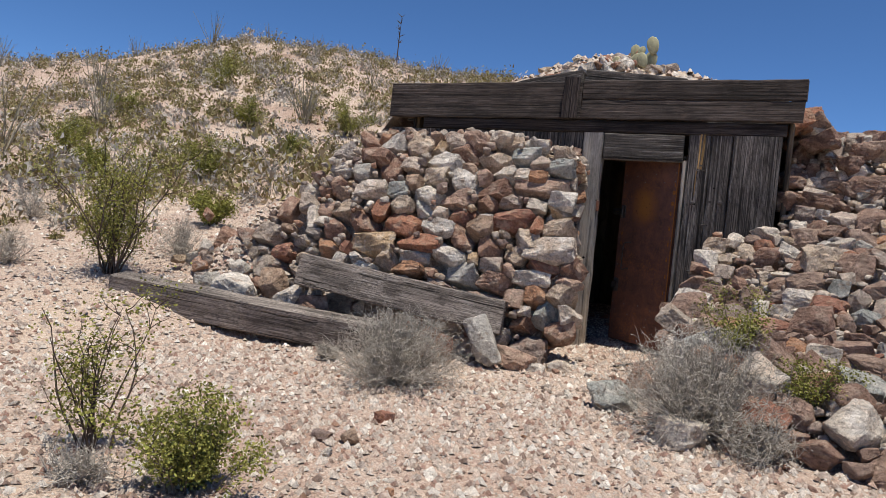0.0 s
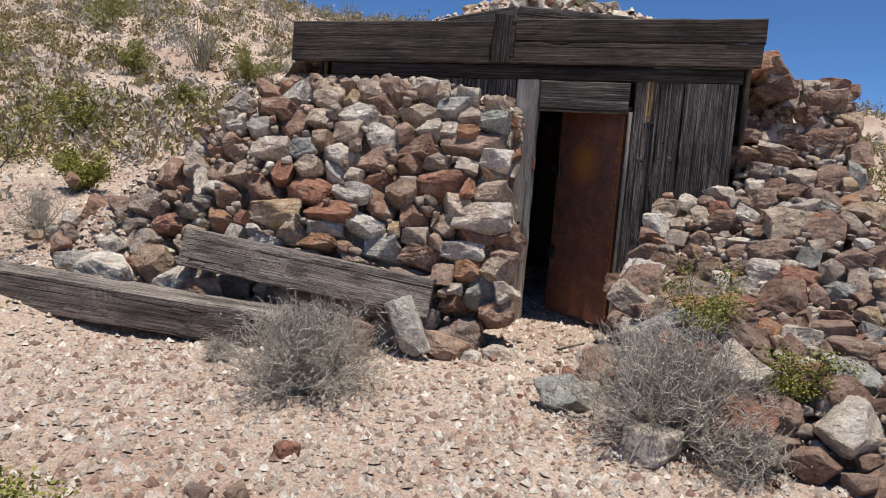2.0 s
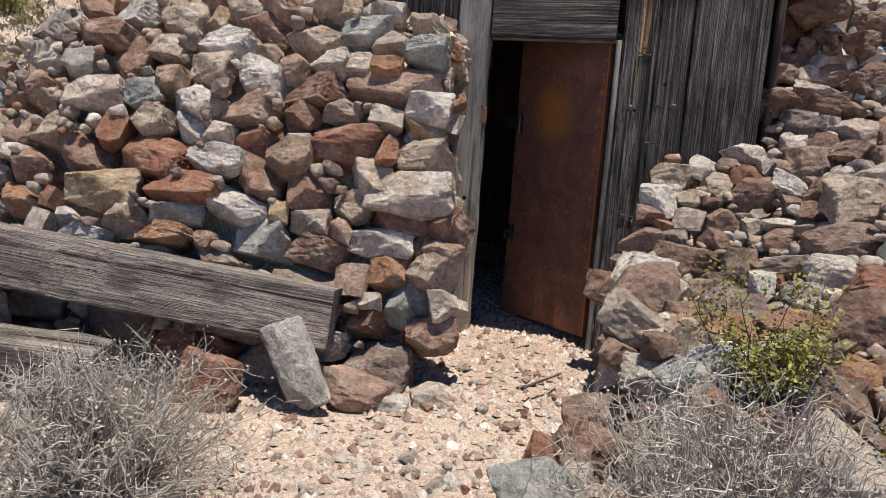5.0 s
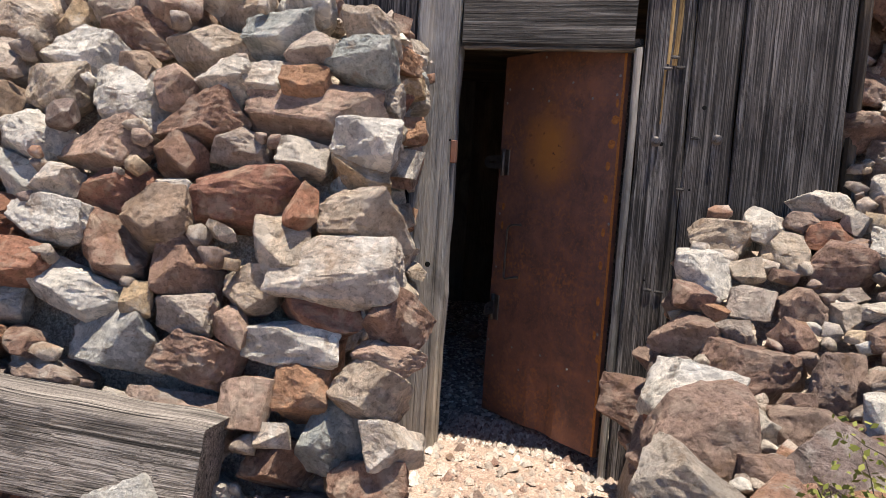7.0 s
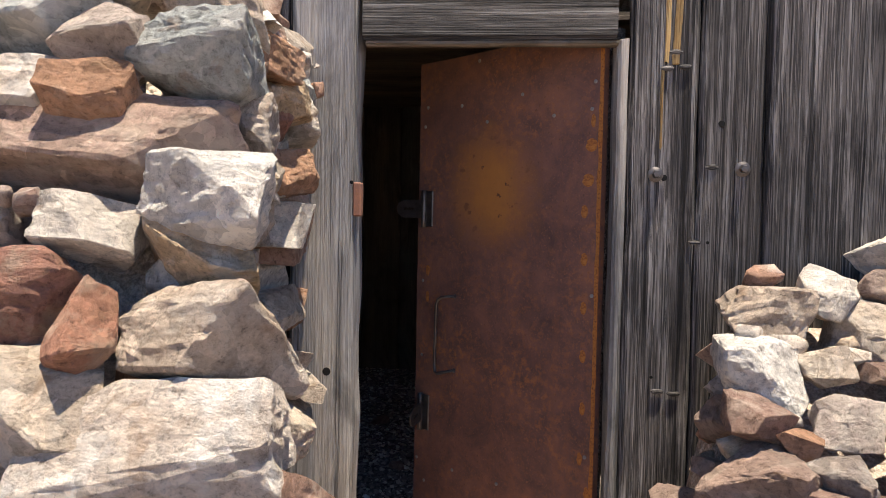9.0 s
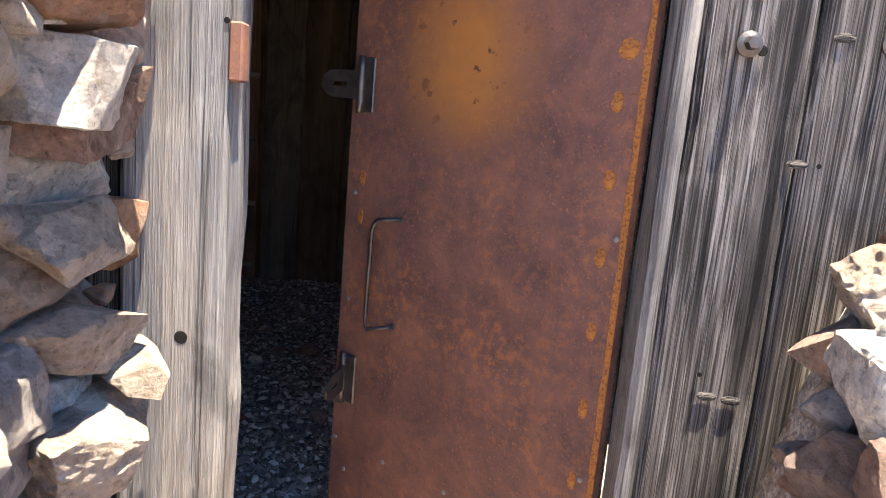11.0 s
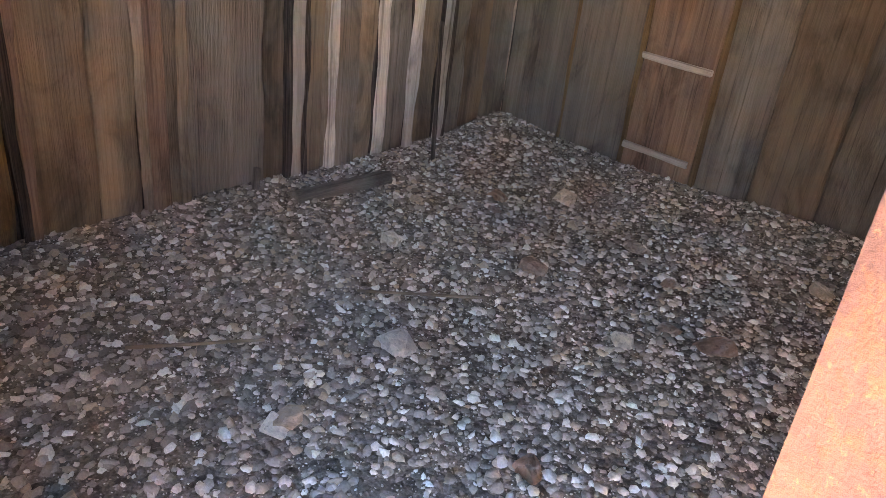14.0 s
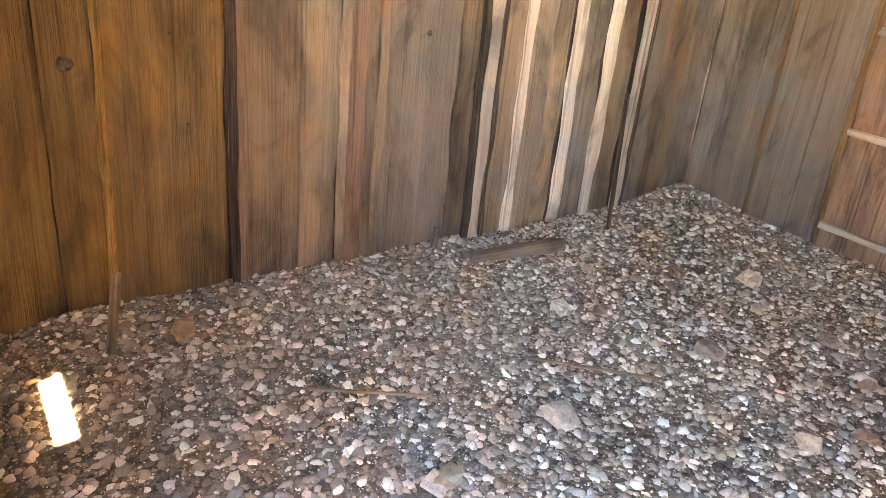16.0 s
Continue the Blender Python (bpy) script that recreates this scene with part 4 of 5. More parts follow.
for _ in range(190):
    x = rnd.uniform(-5.0, -1.95)
    top = float(np.interp(x, WALL_TOP_X, WALL_TOP_Z))
    y = rnd.uniform(wall_face(x, top) + 0.05, FACE - 0.1)
    s = rnd.uniform(0.04, 0.13)
    put_stone(stone_wall, (x, y, top + rnd.uniform(-0.03, 0.05)), (s * 1.3, s, s * 0.8), (rnd.random() * 6, rnd.random() * 0.6, rnd.random() * 6), rnd.choice((ROCK_PALE, ROCK_PALE, ROCK, ROCK_BROWN)), rnd)


# stones wedged against the door jamb at the wall's end
for x, y, z, w, d, h, material in ((-1.97, 7.2, 0.83, 0.25, 0.3, 0.2, ROCK_TAN), (-1.97, 7.18, 0.63, 0.24, 0.3, 0.18, ROCK_BROWN), (-1.97, 7.18, 1.22, 0.18, 0.24, 0.13, ROCK_TAN), (-1.96, 7.16, 1.42, 0.18, 0.26, 0.14, ROCK_BROWN), (-1.93, 7.1, 1.60, 0.2, 0.25, 0.14, ROCK_RUST), (-1.94, 7.1, 1.8, 0.2, 0.26, 0.15, ROCK_TAN), (-1.99, 7.2, 1.03, 0.2, 0.24, 0.14, ROCK_TAN)):
    put_stone(stone_wall, (x, y, z), (w, d, h), (rnd.uniform(-0.2, 0.1), rnd.uniform(-0.15, 0.15), rnd.uniform(-0.3, 0.3)), material, rnd)
put_stone(stone_wall, (-1.90, 7.29, 0.96), (0.12, 0.14, 0.085), (0.1, 0.2, 0.4), ROCK_TAN, rnd)
tagged(link("rubble_fill", bits_mesh("stone_retaining_wall", ROCK_BITS), stone_wall, label="small chips wedged between the stones"), kind="stuff")


# the heap of stones on the other side of the doorway
def heap_z(x, y):
    f = np.interp(y, [4.72, 5.15, 5.98, 6.83, 7.16, 7.73, 8.04, 8.6, 9.6], [-0.05, 0.30, 0.60, 0.92, 1.2, 1.85, 2.4, 2.45, 2.45])
    f = f + 0.36 * smooth_step(0.0, 0.45, x) * np.exp(-((y - 6.75) / 0.42) ** 2)
    f = f - 0.13 * (1 - smooth_step(-0.2, 0.15, x)) * np.exp(-((y - 6.5) / 0.4) ** 2)
    edge = -0.87 + 0.72 * np.clip(6.05 - y, 0, 2)
    far = np.interp(y, [4.4, 5.0, 5.9, 6.8, 8.0], [1.25, 1.15, 1.0, 1.12, 1.3])
    z = np.minimum(np.minimum(f, 0.08 + (x - edge) * 4.5), 0.12 + (far - x) * 5.5)
    behind = np.where((y > FACE - 0.12) & (x < 0.02), -0.3, 9.0)
    return np.minimum(z, behind)


heap = thing("stone_heap", Matrix.Identity(4), "collapsed heap of brown and pale broken stones beside the doorway", "stone heap")
xs, ys = np.arange(-1.0, 1.5, 0.06), np.arange(4.2, 9.6, 0.06)
link("rubble_core", grid_mesh("rubble_core", xs, ys, lambda x, y: np.maximum(heap_z(x + 0.15 * smooth_step(0.2, 0.9, x), y - 0.13) - 0.12, -0.3), FILL), heap, label="pale earth and rubble under the stones")
rnd = random.Random(23)
piled = []


def heap_tone(rnd):
    return rnd.choices((ROCK, ROCK_RUST, ROCK_PALE, ROCK_GREY, ROCK_DARK), (22, 8, 10, 5, 55))[0]


def pile(x, y, w, h, material, d=None):
    z = float(heap_z(x, y))
    piled.append((x, y, z, (w + h) * 0.5))
    d = d or rnd.uniform(0.7, 1.0) * w
    put_stone(heap, (x, y, z - 0.02), (w * 1.12, d, h * 1.12), (rnd.uniform(-0.6, 0.6), rnd.uniform(-0.5, 0.5), rnd.uniform(-0.9, 0.9)), material, rnd)


def pile_stones(material, stones):
    """The stones that stand out: the place of their faces, width, height."""
    for x, y, z, w, h in stones:
        d = rnd.uniform(0.7, 0.95) * w
        piled.append((x, y + 0.25 * d, z, (w + h) * 0.5))
        put_stone(heap, (x, y + 0.3 * d, z), (w * 1.1, d, h * 1.12), (rnd.uniform(-0.35, 0.1), rnd.uniform(-0.15, 0.15), rnd.uniform(-0.4, 0.4)), material, rnd)


pile_stones(ROCK_DARK, ((0.19, 8.06, 2.44, 0.34, 0.23), (0.14, 7.97, 2.27, 0.24, 0.28), (0.75, 8.06, 2.41, 0.32, 0.19), (0.23, 7.86, 2.07, 0.12, 0.14), (0.7, 7.74, 1.87, 0.46, 0.37), (0.43, 7.78, 1.94, 0.28, 0.17), (0.32, 7.61, 1.72, 0.34, 0.16), (0.74, 7.5, 1.59, 0.26, 0.24), (0.96, 7.61, 1.82, 0.2, 0.2), (0.69, 7.19, 1.35, 0.32, 0.22), (0.25, 7.25, 1.35, 0.28, 0.23), (-0.07, 7.1, 1.14, 0.24, 0.22), (0.59, 6.59, 1.13, 0.24, 0.26), (0.27, 6.52, 0.98, 0.33, 0.2), (0.07, 6.84, 0.93, 0.24, 0.14), (-0.18, 6.68, 0.76, 0.18, 0.25), (-0.44, 6.69, 0.76, 0.36, 0.22), (-0.31, 6.45, 0.65, 0.23, 0.16),))
pile_stones(ROCK_DARK, ((-0.65, 6.28, 0.62, 0.33, 0.35), (0.29, 6.06, 0.64, 0.33, 0.35), (-0.58, 5.78, 0.51, 0.15, 0.13), (0.52, 6.16, 0.71, 0.13, 0.14), (0.62, 5.95, 0.6, 0.26, 0.12), (0.55, 5.78, 0.54, 0.25, 0.14), (-0.66, 6.84, 0.86, 0.28, 0.16),))
pile_stones(ROCK_TAN, ((0.38, 7.95, 2.23, 0.24, 0.28), (0.77, 7.97, 2.26, 0.23, 0.18), (0.52, 7.46, 1.55, 0.38, 0.21), (0.87, 7.42, 1.53, 0.12, 0.14), (0.36, 6.7, 1.18, 0.35, 0.28), (-0.52, 7.2, 1.23, 0.28, 0.16), (-0.43, 6.95, 0.99, 0.16, 0.13), (-0.44, 7.07, 1.11, 0.14, 0.11), (-0.28, 7.17, 1.2, 0.19, 0.18), (0.62, 6.35, 0.88, 0.15, 0.19), (-0.47, 5.84, 0.55, 0.16, 0.18), (0.79, 6.31, 0.84, 0.14, 0.17), (0.81, 6.05, 0.64, 0.17, 0.15),))
pile_stones(ROCK_PALE, ((0.53, 7.92, 2.18, 0.09, 0.17), (0.64, 7.86, 2.07, 0.27, 0.2), (0.42, 7.83, 2.03, 0.19, 0.1), (0.28, 7.78, 1.93, 0.21, 0.11), (0.32, 7.71, 1.82, 0.29, 0.1), (0.15, 7.37, 1.44, 0.15, 0.2), (-0.12, 7.33, 1.39, 0.25, 0.14), (-0.6, 7.05, 1.08, 0.23, 0.19), (-0.09, 6.94, 0.98, 0.11, 0.12), (0.08, 6.92, 1.01, 0.28, 0.08), (0.22, 6.39, 0.83, 0.31, 0.17), (-0.07, 6.48, 0.7, 0.14, 0.2), (0.07, 6.35, 0.73, 0.18, 0.11), (0.37, 5.66, 0.5, 0.22, 0.14), (-0.6, 5.78, 0.38, 0.25, 0.16),))
pile_stones(ROCK_GREY, ((0.93, 7.5, 1.59, 0.15, 0.29), (0.48, 6.42, 0.96, 0.16, 0.14), (0.66, 6.22, 0.76, 0.21, 0.14), (0.22, 5.56, 0.47, 0.05, 0.1),))
pile_stones(ROCK_RUST, ((-0.11, 7.23, 1.27, 0.2, 0.12), (0.4, 6.28, 0.8, 0.28, 0.18), (-0.02, 6.06, 0.61, 0.3, 0.13),))
for material, stones in (
    (ROCK_DARK, ((0.5, 5.15, 0.28, 0.25), (0.82, 4.8, 0.44, 0.3), (0.22, 5.02, 0.24, 0.18))),
    (ROCK_PALE, ((0.55, 5.0, 0.34, 0.26), (0.46, 5.15, 0.2, 0.15), (-0.35, 5.75, 0.26, 0.13), (0.95, 5.0, 0.25, 0.2))),
    (ROCK_RUST, ((0.02, 4.95, 0.30, 0.24), (-0.15, 5.4, 0.26, 0.16))),
    (ROCK_GREY, ((0.62, 5.37, 0.32, 0.16), (-0.46, 5.62, 0.22, 0.18))),
):
    for s in stones:
        pile(*s, material)
for lo, hi, tries, gap in ((0.22, 0.36, 900, 0.46), (0.14, 0.22, 1800, 0.44), (0.08, 0.13, 2800, 0.42), (0.045, 0.075, 2600, 0.42)):
    for _ in range(tries):
        x, y = rnd.uniform(-0.8, 1.4), rnd.uniform(4.35, 8.5)
        z = float(heap_z(x, y))
        if z < max(-0.02, float(ground_z(x, y)) - 0.05):
            continue
        w = rnd.uniform(lo, hi)
        h = w * rnd.uniform(0.5, 0.85)
        s = (w + h) * 0.5
        if all((x - X) ** 2 + (y - Y) ** 2 + (z - Z) ** 2 > ((s + S) * gap) ** 2 for X, Y, Z, S in piled):
            pile(x, y, w, h, heap_tone(rnd))

for _ in range(2500):
    y = rnd.uniform(7.0, 8.15)
    x = rnd.uniform(0.0 if y > 7.25 else -0.9, 1.12)
    z = float(heap_z(x, y))
    w = rnd.choice((rnd.uniform(0.2, 0.34), rnd.uniform(0.12, 0.2), rnd.uniform(0.06, 0.1)))
    h = w * rnd.uniform(0.5, 0.85)
    s = (w + h) * 0.5
    if z > 0.3 and all((x - X) ** 2 + (y - Y) ** 2 + (z - Z) ** 2 > ((s + S) * 0.43) ** 2 for X, Y, Z, S in piled):
        pile(x, y, w, h, heap_tone(rnd))
for _ in range(2200):
    y = rnd.uniform(4.6, 8.4)
    far = float(np.interp(y, [4.4, 5.0, 5.9, 6.8, 8.0], [1.25, 1.15, 1.0, 1.12, 1.3]))
    top = float(np.interp(y, [4.3, 5.04, 5.98, 6.83, 7.16, 7.73, 8.04, 8.6], [-0.05, 0.32, 0.60, 0.96, 1.2, 1.85, 2.4, 2.45]))
    x = far - rnd.uniform(0, 1) * max(0.0, top - 0.12) / 5.5 + 0.01
    z = float(heap_z(x, y))
    w = rnd.choice((rnd.uniform(0.2, 0.36), rnd.uniform(0.12, 0.2), rnd.uniform(0.05, 0.1)))
    h = w * rnd.uniform(0.6, 0.9)
    s = (w + h) * 0.5
    if all((x - X) ** 2 + (y - Y) ** 2 + (z - Z) ** 2 > ((s + S) * 0.43) ** 2 for X, Y, Z, S in piled):
        pile(x, y, w, h, heap_tone(rnd))
for _ in range(60):
    x, y = rnd.uniform(0.0, 0.75), rnd.uniform(7.72, 8.5)
    w = rnd.uniform(0.12, 0.3)
    put_stone(heap, (x, y, max(float(mound_z(x, y)), float(heap_z(x, y))) - 0.02), (w * 1.2, w, w * 0.75), (rnd.uniform(-0.4, 0.4), rnd.uniform(-0.4, 0.4), rnd.uniform(0, 6)), heap_tone(rnd), rnd)
tagged(link("rubble_fill", bits_mesh("stone_heap", ROCK_BITS), heap, label="small chips between the stones"), kind="stuff")

# ---- loose stones on the ground ----
rnd = random.Random(31)


def loose(x, y, size, turn, material, label, z=None, sink=0.2):
    base = float(ground_z(x, y)) if z is None else z
    ob = put_stone(None, (x, y, base + size[2] * (0.5 - sink)), size, [radians(a) for a in turn], material, rnd, "rock", True)
    return tagged(ob, label, "rock", "loose stones on the ground")


loose(-2.09, 3.77, (0.13, 0.11, 0.09), (5, 5, 20), ROCK_RUST, "small rust-red stone lying on gravel")
loose(-2.0, 3.25, (0.10, 0.09, 0.11), (10, 5, 60), ROCK_BROWN, "small dark brown stone lying on gravel")
loose(-2.16, 3.2, (0.12, 0.10, 0.06), (0, 0, 10), ROCK, "small tan stone lying on gravel")
loose(-0.43, 4.68, (0.34, 0.26, 0.24), (10, 0, 10), ROCK_PALE, "white and dark angular rock under a dry shrub")
loose(-1.0, 5.3, (0.36, 0.30, 0.24), (12, -8, 30), ROCK_GREY, "grey angular rock before the doorway")
loose(-1.0, 5.68, (0.22, 0.18, 0.16), (0, 10, 0), ROCK_RUST, "reddish brown stone before the doorway")
loose(-0.86, 5.55, (0.16, 0.14, 0.15), (0, 10, 80), ROCK_PALE, "white stone before the doorway")
loose(-0.83, 5.72, (0.34, 0.30, 0.30), (20, 0, 40), ROCK_BROWN, "brown rock beside the doorway")
loose(-2.31, 5.84, (0.25, 0.13, 0.50), (-8, -32, 12), ROCK_GREY, "upright grey pointed slab leaning on a timber", sink=0.02)
loose(-2.74, 5.75, (0.36, 0.28, 0.36), (0, 0, 15), ROCK_RUST, "orange-brown block beside a timber")
loose(-2.05, 6.0, (0.36, 0.26, 0.22), (0, 8, -10), ROCK_BROWN, "grey-brown block at the foot of the wall")
loose(-1.86, 6.05, (0.20, 0.16, 0.08), (0, 0, 10), ROCK_PALE, "flat white stone at the foot of the wall")
loose(-1.68, 6.2, (0.24, 0.2, 0.12), (0, 0, 30), ROCK_PALE, "pale stone at the foot of the wall")
loose(-4.95, 5.55, (0.45, 0.32, 0.30), (0, 10, 10), ROCK_PALE, "large pale block between the timbers", z=0.24)
loose(-5.38, 5.6, (0.30, 0.24, 0.28), (0, 0, 40), ROCK_GREY, "pale grey-green block behind a timber", z=0.24)
loose(-4.28, 5.56, (0.34, 0.2, 0.40), (0, 30, 0), ROCK_PALE, "white pointed stone between the timbers", z=0.18)
loose(-4.02, 5.62, (0.36, 0.25, 0.30), (0, 0, 20), ROCK_BROWN, "brown block between the timbers", z=0.15)
loose(-4.62, 5.75, (0.32, 0.26, 0.36), (15, 0, 20), ROCK_BROWN, "brown block behind the timbers", z=0.28)
loose(-4.85, 6.0, (0.36, 0.30, 0.26), (15, 0, 60), ROCK, "grey-brown block behind the timbers", z=0.42)
loose(-5.65, 6.2, (0.50, 0.34, 0.40), (10, 15, 20), ROCK_BROWN, "dark block at the end of the wall", z=0.55)
loose(-5.8, 5.9, (0.42, 0.3, 0.26), (0, -15, 0), ROCK_GREY, "grey block at the end of the wall", z=0.45)


def bank_z(x, y):
    rise = 0.75 * np.clip(y - 5.5, 0, 0.95) * smooth_step(-5.9, -5.3, x) * (1 - smooth_step(-4.35, -4.1, x))
    return ground_z(x, y) - 0.04 + rise + 1.5 * lumps(x * 3, y * 3) * smooth_step(5.5, 5.8, y)


bank = link("soil_bank", grid_mesh("soil_bank", np.arange(-6.0, -4.0, 0.06), np.arange(5.4, 6.75, 0.06), bank_z, FILL))
tagged(bank, "bank of pale soil and rubble at the low end of the wall", "soil bank", kind="structure")
for _ in range(22):
    x, y = rnd.uniform(-6.1, -4.0), rnd.uniform(5.45, 6.4)
    s = rnd.uniform(0.07, 0.24)
    loose(x, y, (s * 1.3, s, s * 0.8), (rnd.uniform(0, 40), rnd.uniform(0, 40), rnd.uniform(0, 360)), tone_of(rnd), "broken stone in the rubble at the wall's end", z=float(ground_z(x, y)) + max(0.0, (y - 5.5)) * 0.55)
for _ in range(45):
    x, y = rnd.uniform(-4.5, 0.3), rnd.uniform(1.4, 5.2)
    s = rnd.uniform(0.03, 0.06)
    loose(x, y, (s * 1.3, s, s * 0.7), (rnd.uniform(0, 30), rnd.uniform(0, 30), rnd.uniform(0, 360)), rnd.choice((ROCK_PALE, ROCK_PALE, ROCK, ROCK_RUST)), "small stone lying on the gravel")
for _ in range(20):
    x, y = rnd.uniform(-1.7, -0.95), rnd.uniform(5.3, 7.0)
    s = rnd.uniform(0.03, 0.08)
    loose(x, y, (s * 1.3, s, s * 0.7), (rnd.uniform(0, 30), rnd.uniform(0, 30), rnd.uniform(0, 360)), tone_of(rnd), "small stone in the path to the doorway")
for _ in range(70):
    x = rnd.gauss(-2.0, 0.8)
    y = FACE + 0.3 + abs(rnd.gauss(0, 0.6))
    s = rnd.uniform(0.06, 0.16)
    if not (-1.05 < x < -0.05):
        loose(x, y, (s * 1.4, s, s * 0.8), (rnd.uniform(0, 40), rnd.uniform(0, 40), rnd.uniform(0, 360)), rnd.choice((ROCK_PALE, ROCK_PALE, ROCK, ROCK_RUST)), "pale broken stone on the roof heap", z=float(mound_z(x, y)))

# ---- timbers on the ground ----


def timber(a, b, width, height, label, roll):
    a, b = Vector(a), Vector(b)
    x = (b - a).normalized()
    y = Vector((0, 0, 1)).cross(x).normalized()
    z = x.cross(y)
    m = Matrix.Translation((a + b) / 2) @ Matrix((x, y, z)).transposed().to_4x4() @ Euler((radians(roll), 0, 0)).to_matrix().to_4x4()
    ob = part("timber", board((b - a).length, width, height, 40, 0.02, 0.012, seed=int(a.x * 100)), WOOD_LOG, None, m=m)
    return tagged(ob, label, "timber", "fallen timbers before the wall")


timber((-4.16, 5.62, 0.61), (-2.22, 6.10, 0.37), 0.31, 0.31, "thick weathered grey beam leaning on the wall's foot", -8)
timber((-5.85, 4.86, 0.26), (-3.2, 5.55, 0.07), 0.26, 0.29, "long weathered grey beam lying on the ground", 6)


# ---- gravel ----
def pebbles(n, xs, ys, height, small, large, seed, keep=None, power=3.0, full=False):
    """Many small stones as one mesh: bent pyramids, or fuller rounded lumps."""
    r = np.random.RandomState(seed)
    x, y = r.uniform(*xs, n), r.uniform(*ys, n)
    if keep is not None:
        k = keep(x, y, r)
        x, y = x[k], y[k]
    n = len(x)
    s = small + (large - small) * r.rand(n) ** power
    if full:
        a = np.arange(6) * math.pi / 3
        ring = np.stack([np.cos(a), np.sin(a), 0 * a], 1)
        base = np.concatenate([ring + (0, 0, -0.1), ring[:, :] * (0.74, 0.74, 1) + (0, 0, 0.38), [(0, 0, 0.48)]])
        k = np.arange(6)
        j = (k + 1) % 6
        tri = np.concatenate([np.stack([k, j, j + 6], 1), np.stack([k, j + 6, k + 6], 1), np.stack([k + 6, j + 6, 12 + 0 * k], 1)])
        jog = 0.42
    else:
        jog = 0.3
        base = np.array([(1, 0, 0), (0.4, 0.85, 0.1), (-0.6, 0.75, 0), (-1, -0.1, 0.1), (-0.3, -0.9, 0), (0.6, -0.7, 0.1), (0.15, 0.1, 0.75), (-0.2, -0.1, 0.6)])
        tri = np.array([(0, 1, 6), (1, 2, 6), (2, 7, 6), (2, 3, 7), (3, 4, 7), (4, 5, 7), (5, 6, 7), (5, 0, 6)])
    m = len(base)
    p = base[None] * (1 + r.uniform(-jog, jog, (n, m, 3)))
    p[:, :, 1] *= r.uniform(0.5, 1.0, (n, 1))
    p[:, :6, 2] -= 0.25
    p *= (s * 0.5)[:, None, None]
    a = r.uniform(0, 6.283, n)
    c, d = np.cos(a)[:, None], np.sin(a)[:, None]
    px, py = p[:, :, 0] * c - p[:, :, 1] * d, p[:, :, 0] * d + p[:, :, 1] * c
    tilt = r.uniform(-0.6, 0.6, (n, 2)) if full else r.uniform(-0.35, 0.35, (n, 2))
    pz = p[:, :, 2] + px * tilt[:, :1] + py * tilt[:, 1:]
    z = height(x, y)
    v = np.stack([px + x[:, None], py + y[:, None], pz + z[:, None] + s[:, None] * (-0.04 if full else 0.13)], 2).reshape(-1, 3)
    t = (tri[None] + m * np.arange(n)[:, None, None]).reshape(-1, 3)
    return v, t


def near_path(x, y, r):
    d = np.hypot(x + 0.9, y - 2.2)
    k = r.rand(len(x)) < np.clip(1.3 - d / 7.0, 0.2, 1)
    return k & ~((x > LEFT - 0.2) & (y > FACE + 0.16)) & ~((x < -1.95) & (y > 6.35) & (x > -5)) & (heap_z(x, y) < 0.15)


v, t = pebbles(95000, (-9, 3.0), (0.3, 9), ground_z, 0.012, 0.075, 1, near_path, 2.3)
coarse = pebbles(5200, (-9, 3.0), (0.3, 9), ground_z, 0.035, 0.12, 6, near_path, 3.2, full=True)
sill = pebbles(3600, (-1.80, -0.93), (FACE + 0.05, FACE + 0.5), lambda x, y: floor_z(x, y) + 0.012, 0.012, 0.05, 7, None, 2.1)
side = pebbles(7000, (1.0, 4.6), (5.0, 13.0), ground_z, 0.02, 0.10, 9, lambda x, y, r: heap_z(x, y) < 0.15, 2.5)
for more in (coarse, sill, side):
    v, t = np.concatenate([v, more[0]]), np.concatenate([t, more[1] + len(v)])
gravel = tagged(link("gravel", bulk("gravel", v, t, PEBBLE)), "loose pale pinkish gravel strewn over the ground", "gravel", kind="stuff")
v, t = pebbles(20000, (-40, 14), (6, 45), ground_z, 0.05, 0.2, 2, lambda x, y, r: (np.hypot(x, y) > 8.5) & ~((x > -7) & (x < 3.5) & (y < 14)))
tagged(link("hillside_stones", bulk("hillside_stones", v, t, PEBBLE)), "scattered pale stones over the hillside", "stones", kind="stuff")
v, t = pebbles(9000, (-6.3, 3.0), (FACE + 0.33, 10.5), mound_z, 0.02, 0.13, 3, lambda x, y, r: ~added_roof_hole(x, y - 0.05))
tagged(link("roof_gravel", bulk("roof_gravel", v, t, PEBBLE)), "pale gravel heaped over the roof", "gravel", kind="stuff")
v, t = pebbles(66000, (LEFT, -1.2), (FACE + 0.1, BACK), floor_z, 0.006, 0.046, 4, power=5.0, full=True)
tagged(link("floor_gravel", bulk("floor_gravel", v, t, GREY_PEBBLE)), "loose grey gravel covering the dugout floor", "gravel", kind="stuff")
v, t = pebbles(2600, (-5.8, -4.15), (5.5, 6.6), bank_z, 0.02, 0.11, 8, None, 2.6)
tagged(link("bank_rubble", bulk("bank_rubble", v, t, PEBBLE)), "pale rubble strewn over the soil bank", "rubble", kind="stuff")
v, t = pebbles(2500, (-5.6, -1.9), (6.4, FACE), lambda x, y: np.interp(x, WALL_TOP_X, WALL_TOP_Z) - 0.02 + 0 * y, 0.02, 0.09, 5, lambda x, y, r: y > 6.9)
tagged(link("wall_top_rubble", bulk("wall_top_rubble", v, t, PEBBLE)), "pale rubble along the top of the wall", "rubble", kind="stuff")


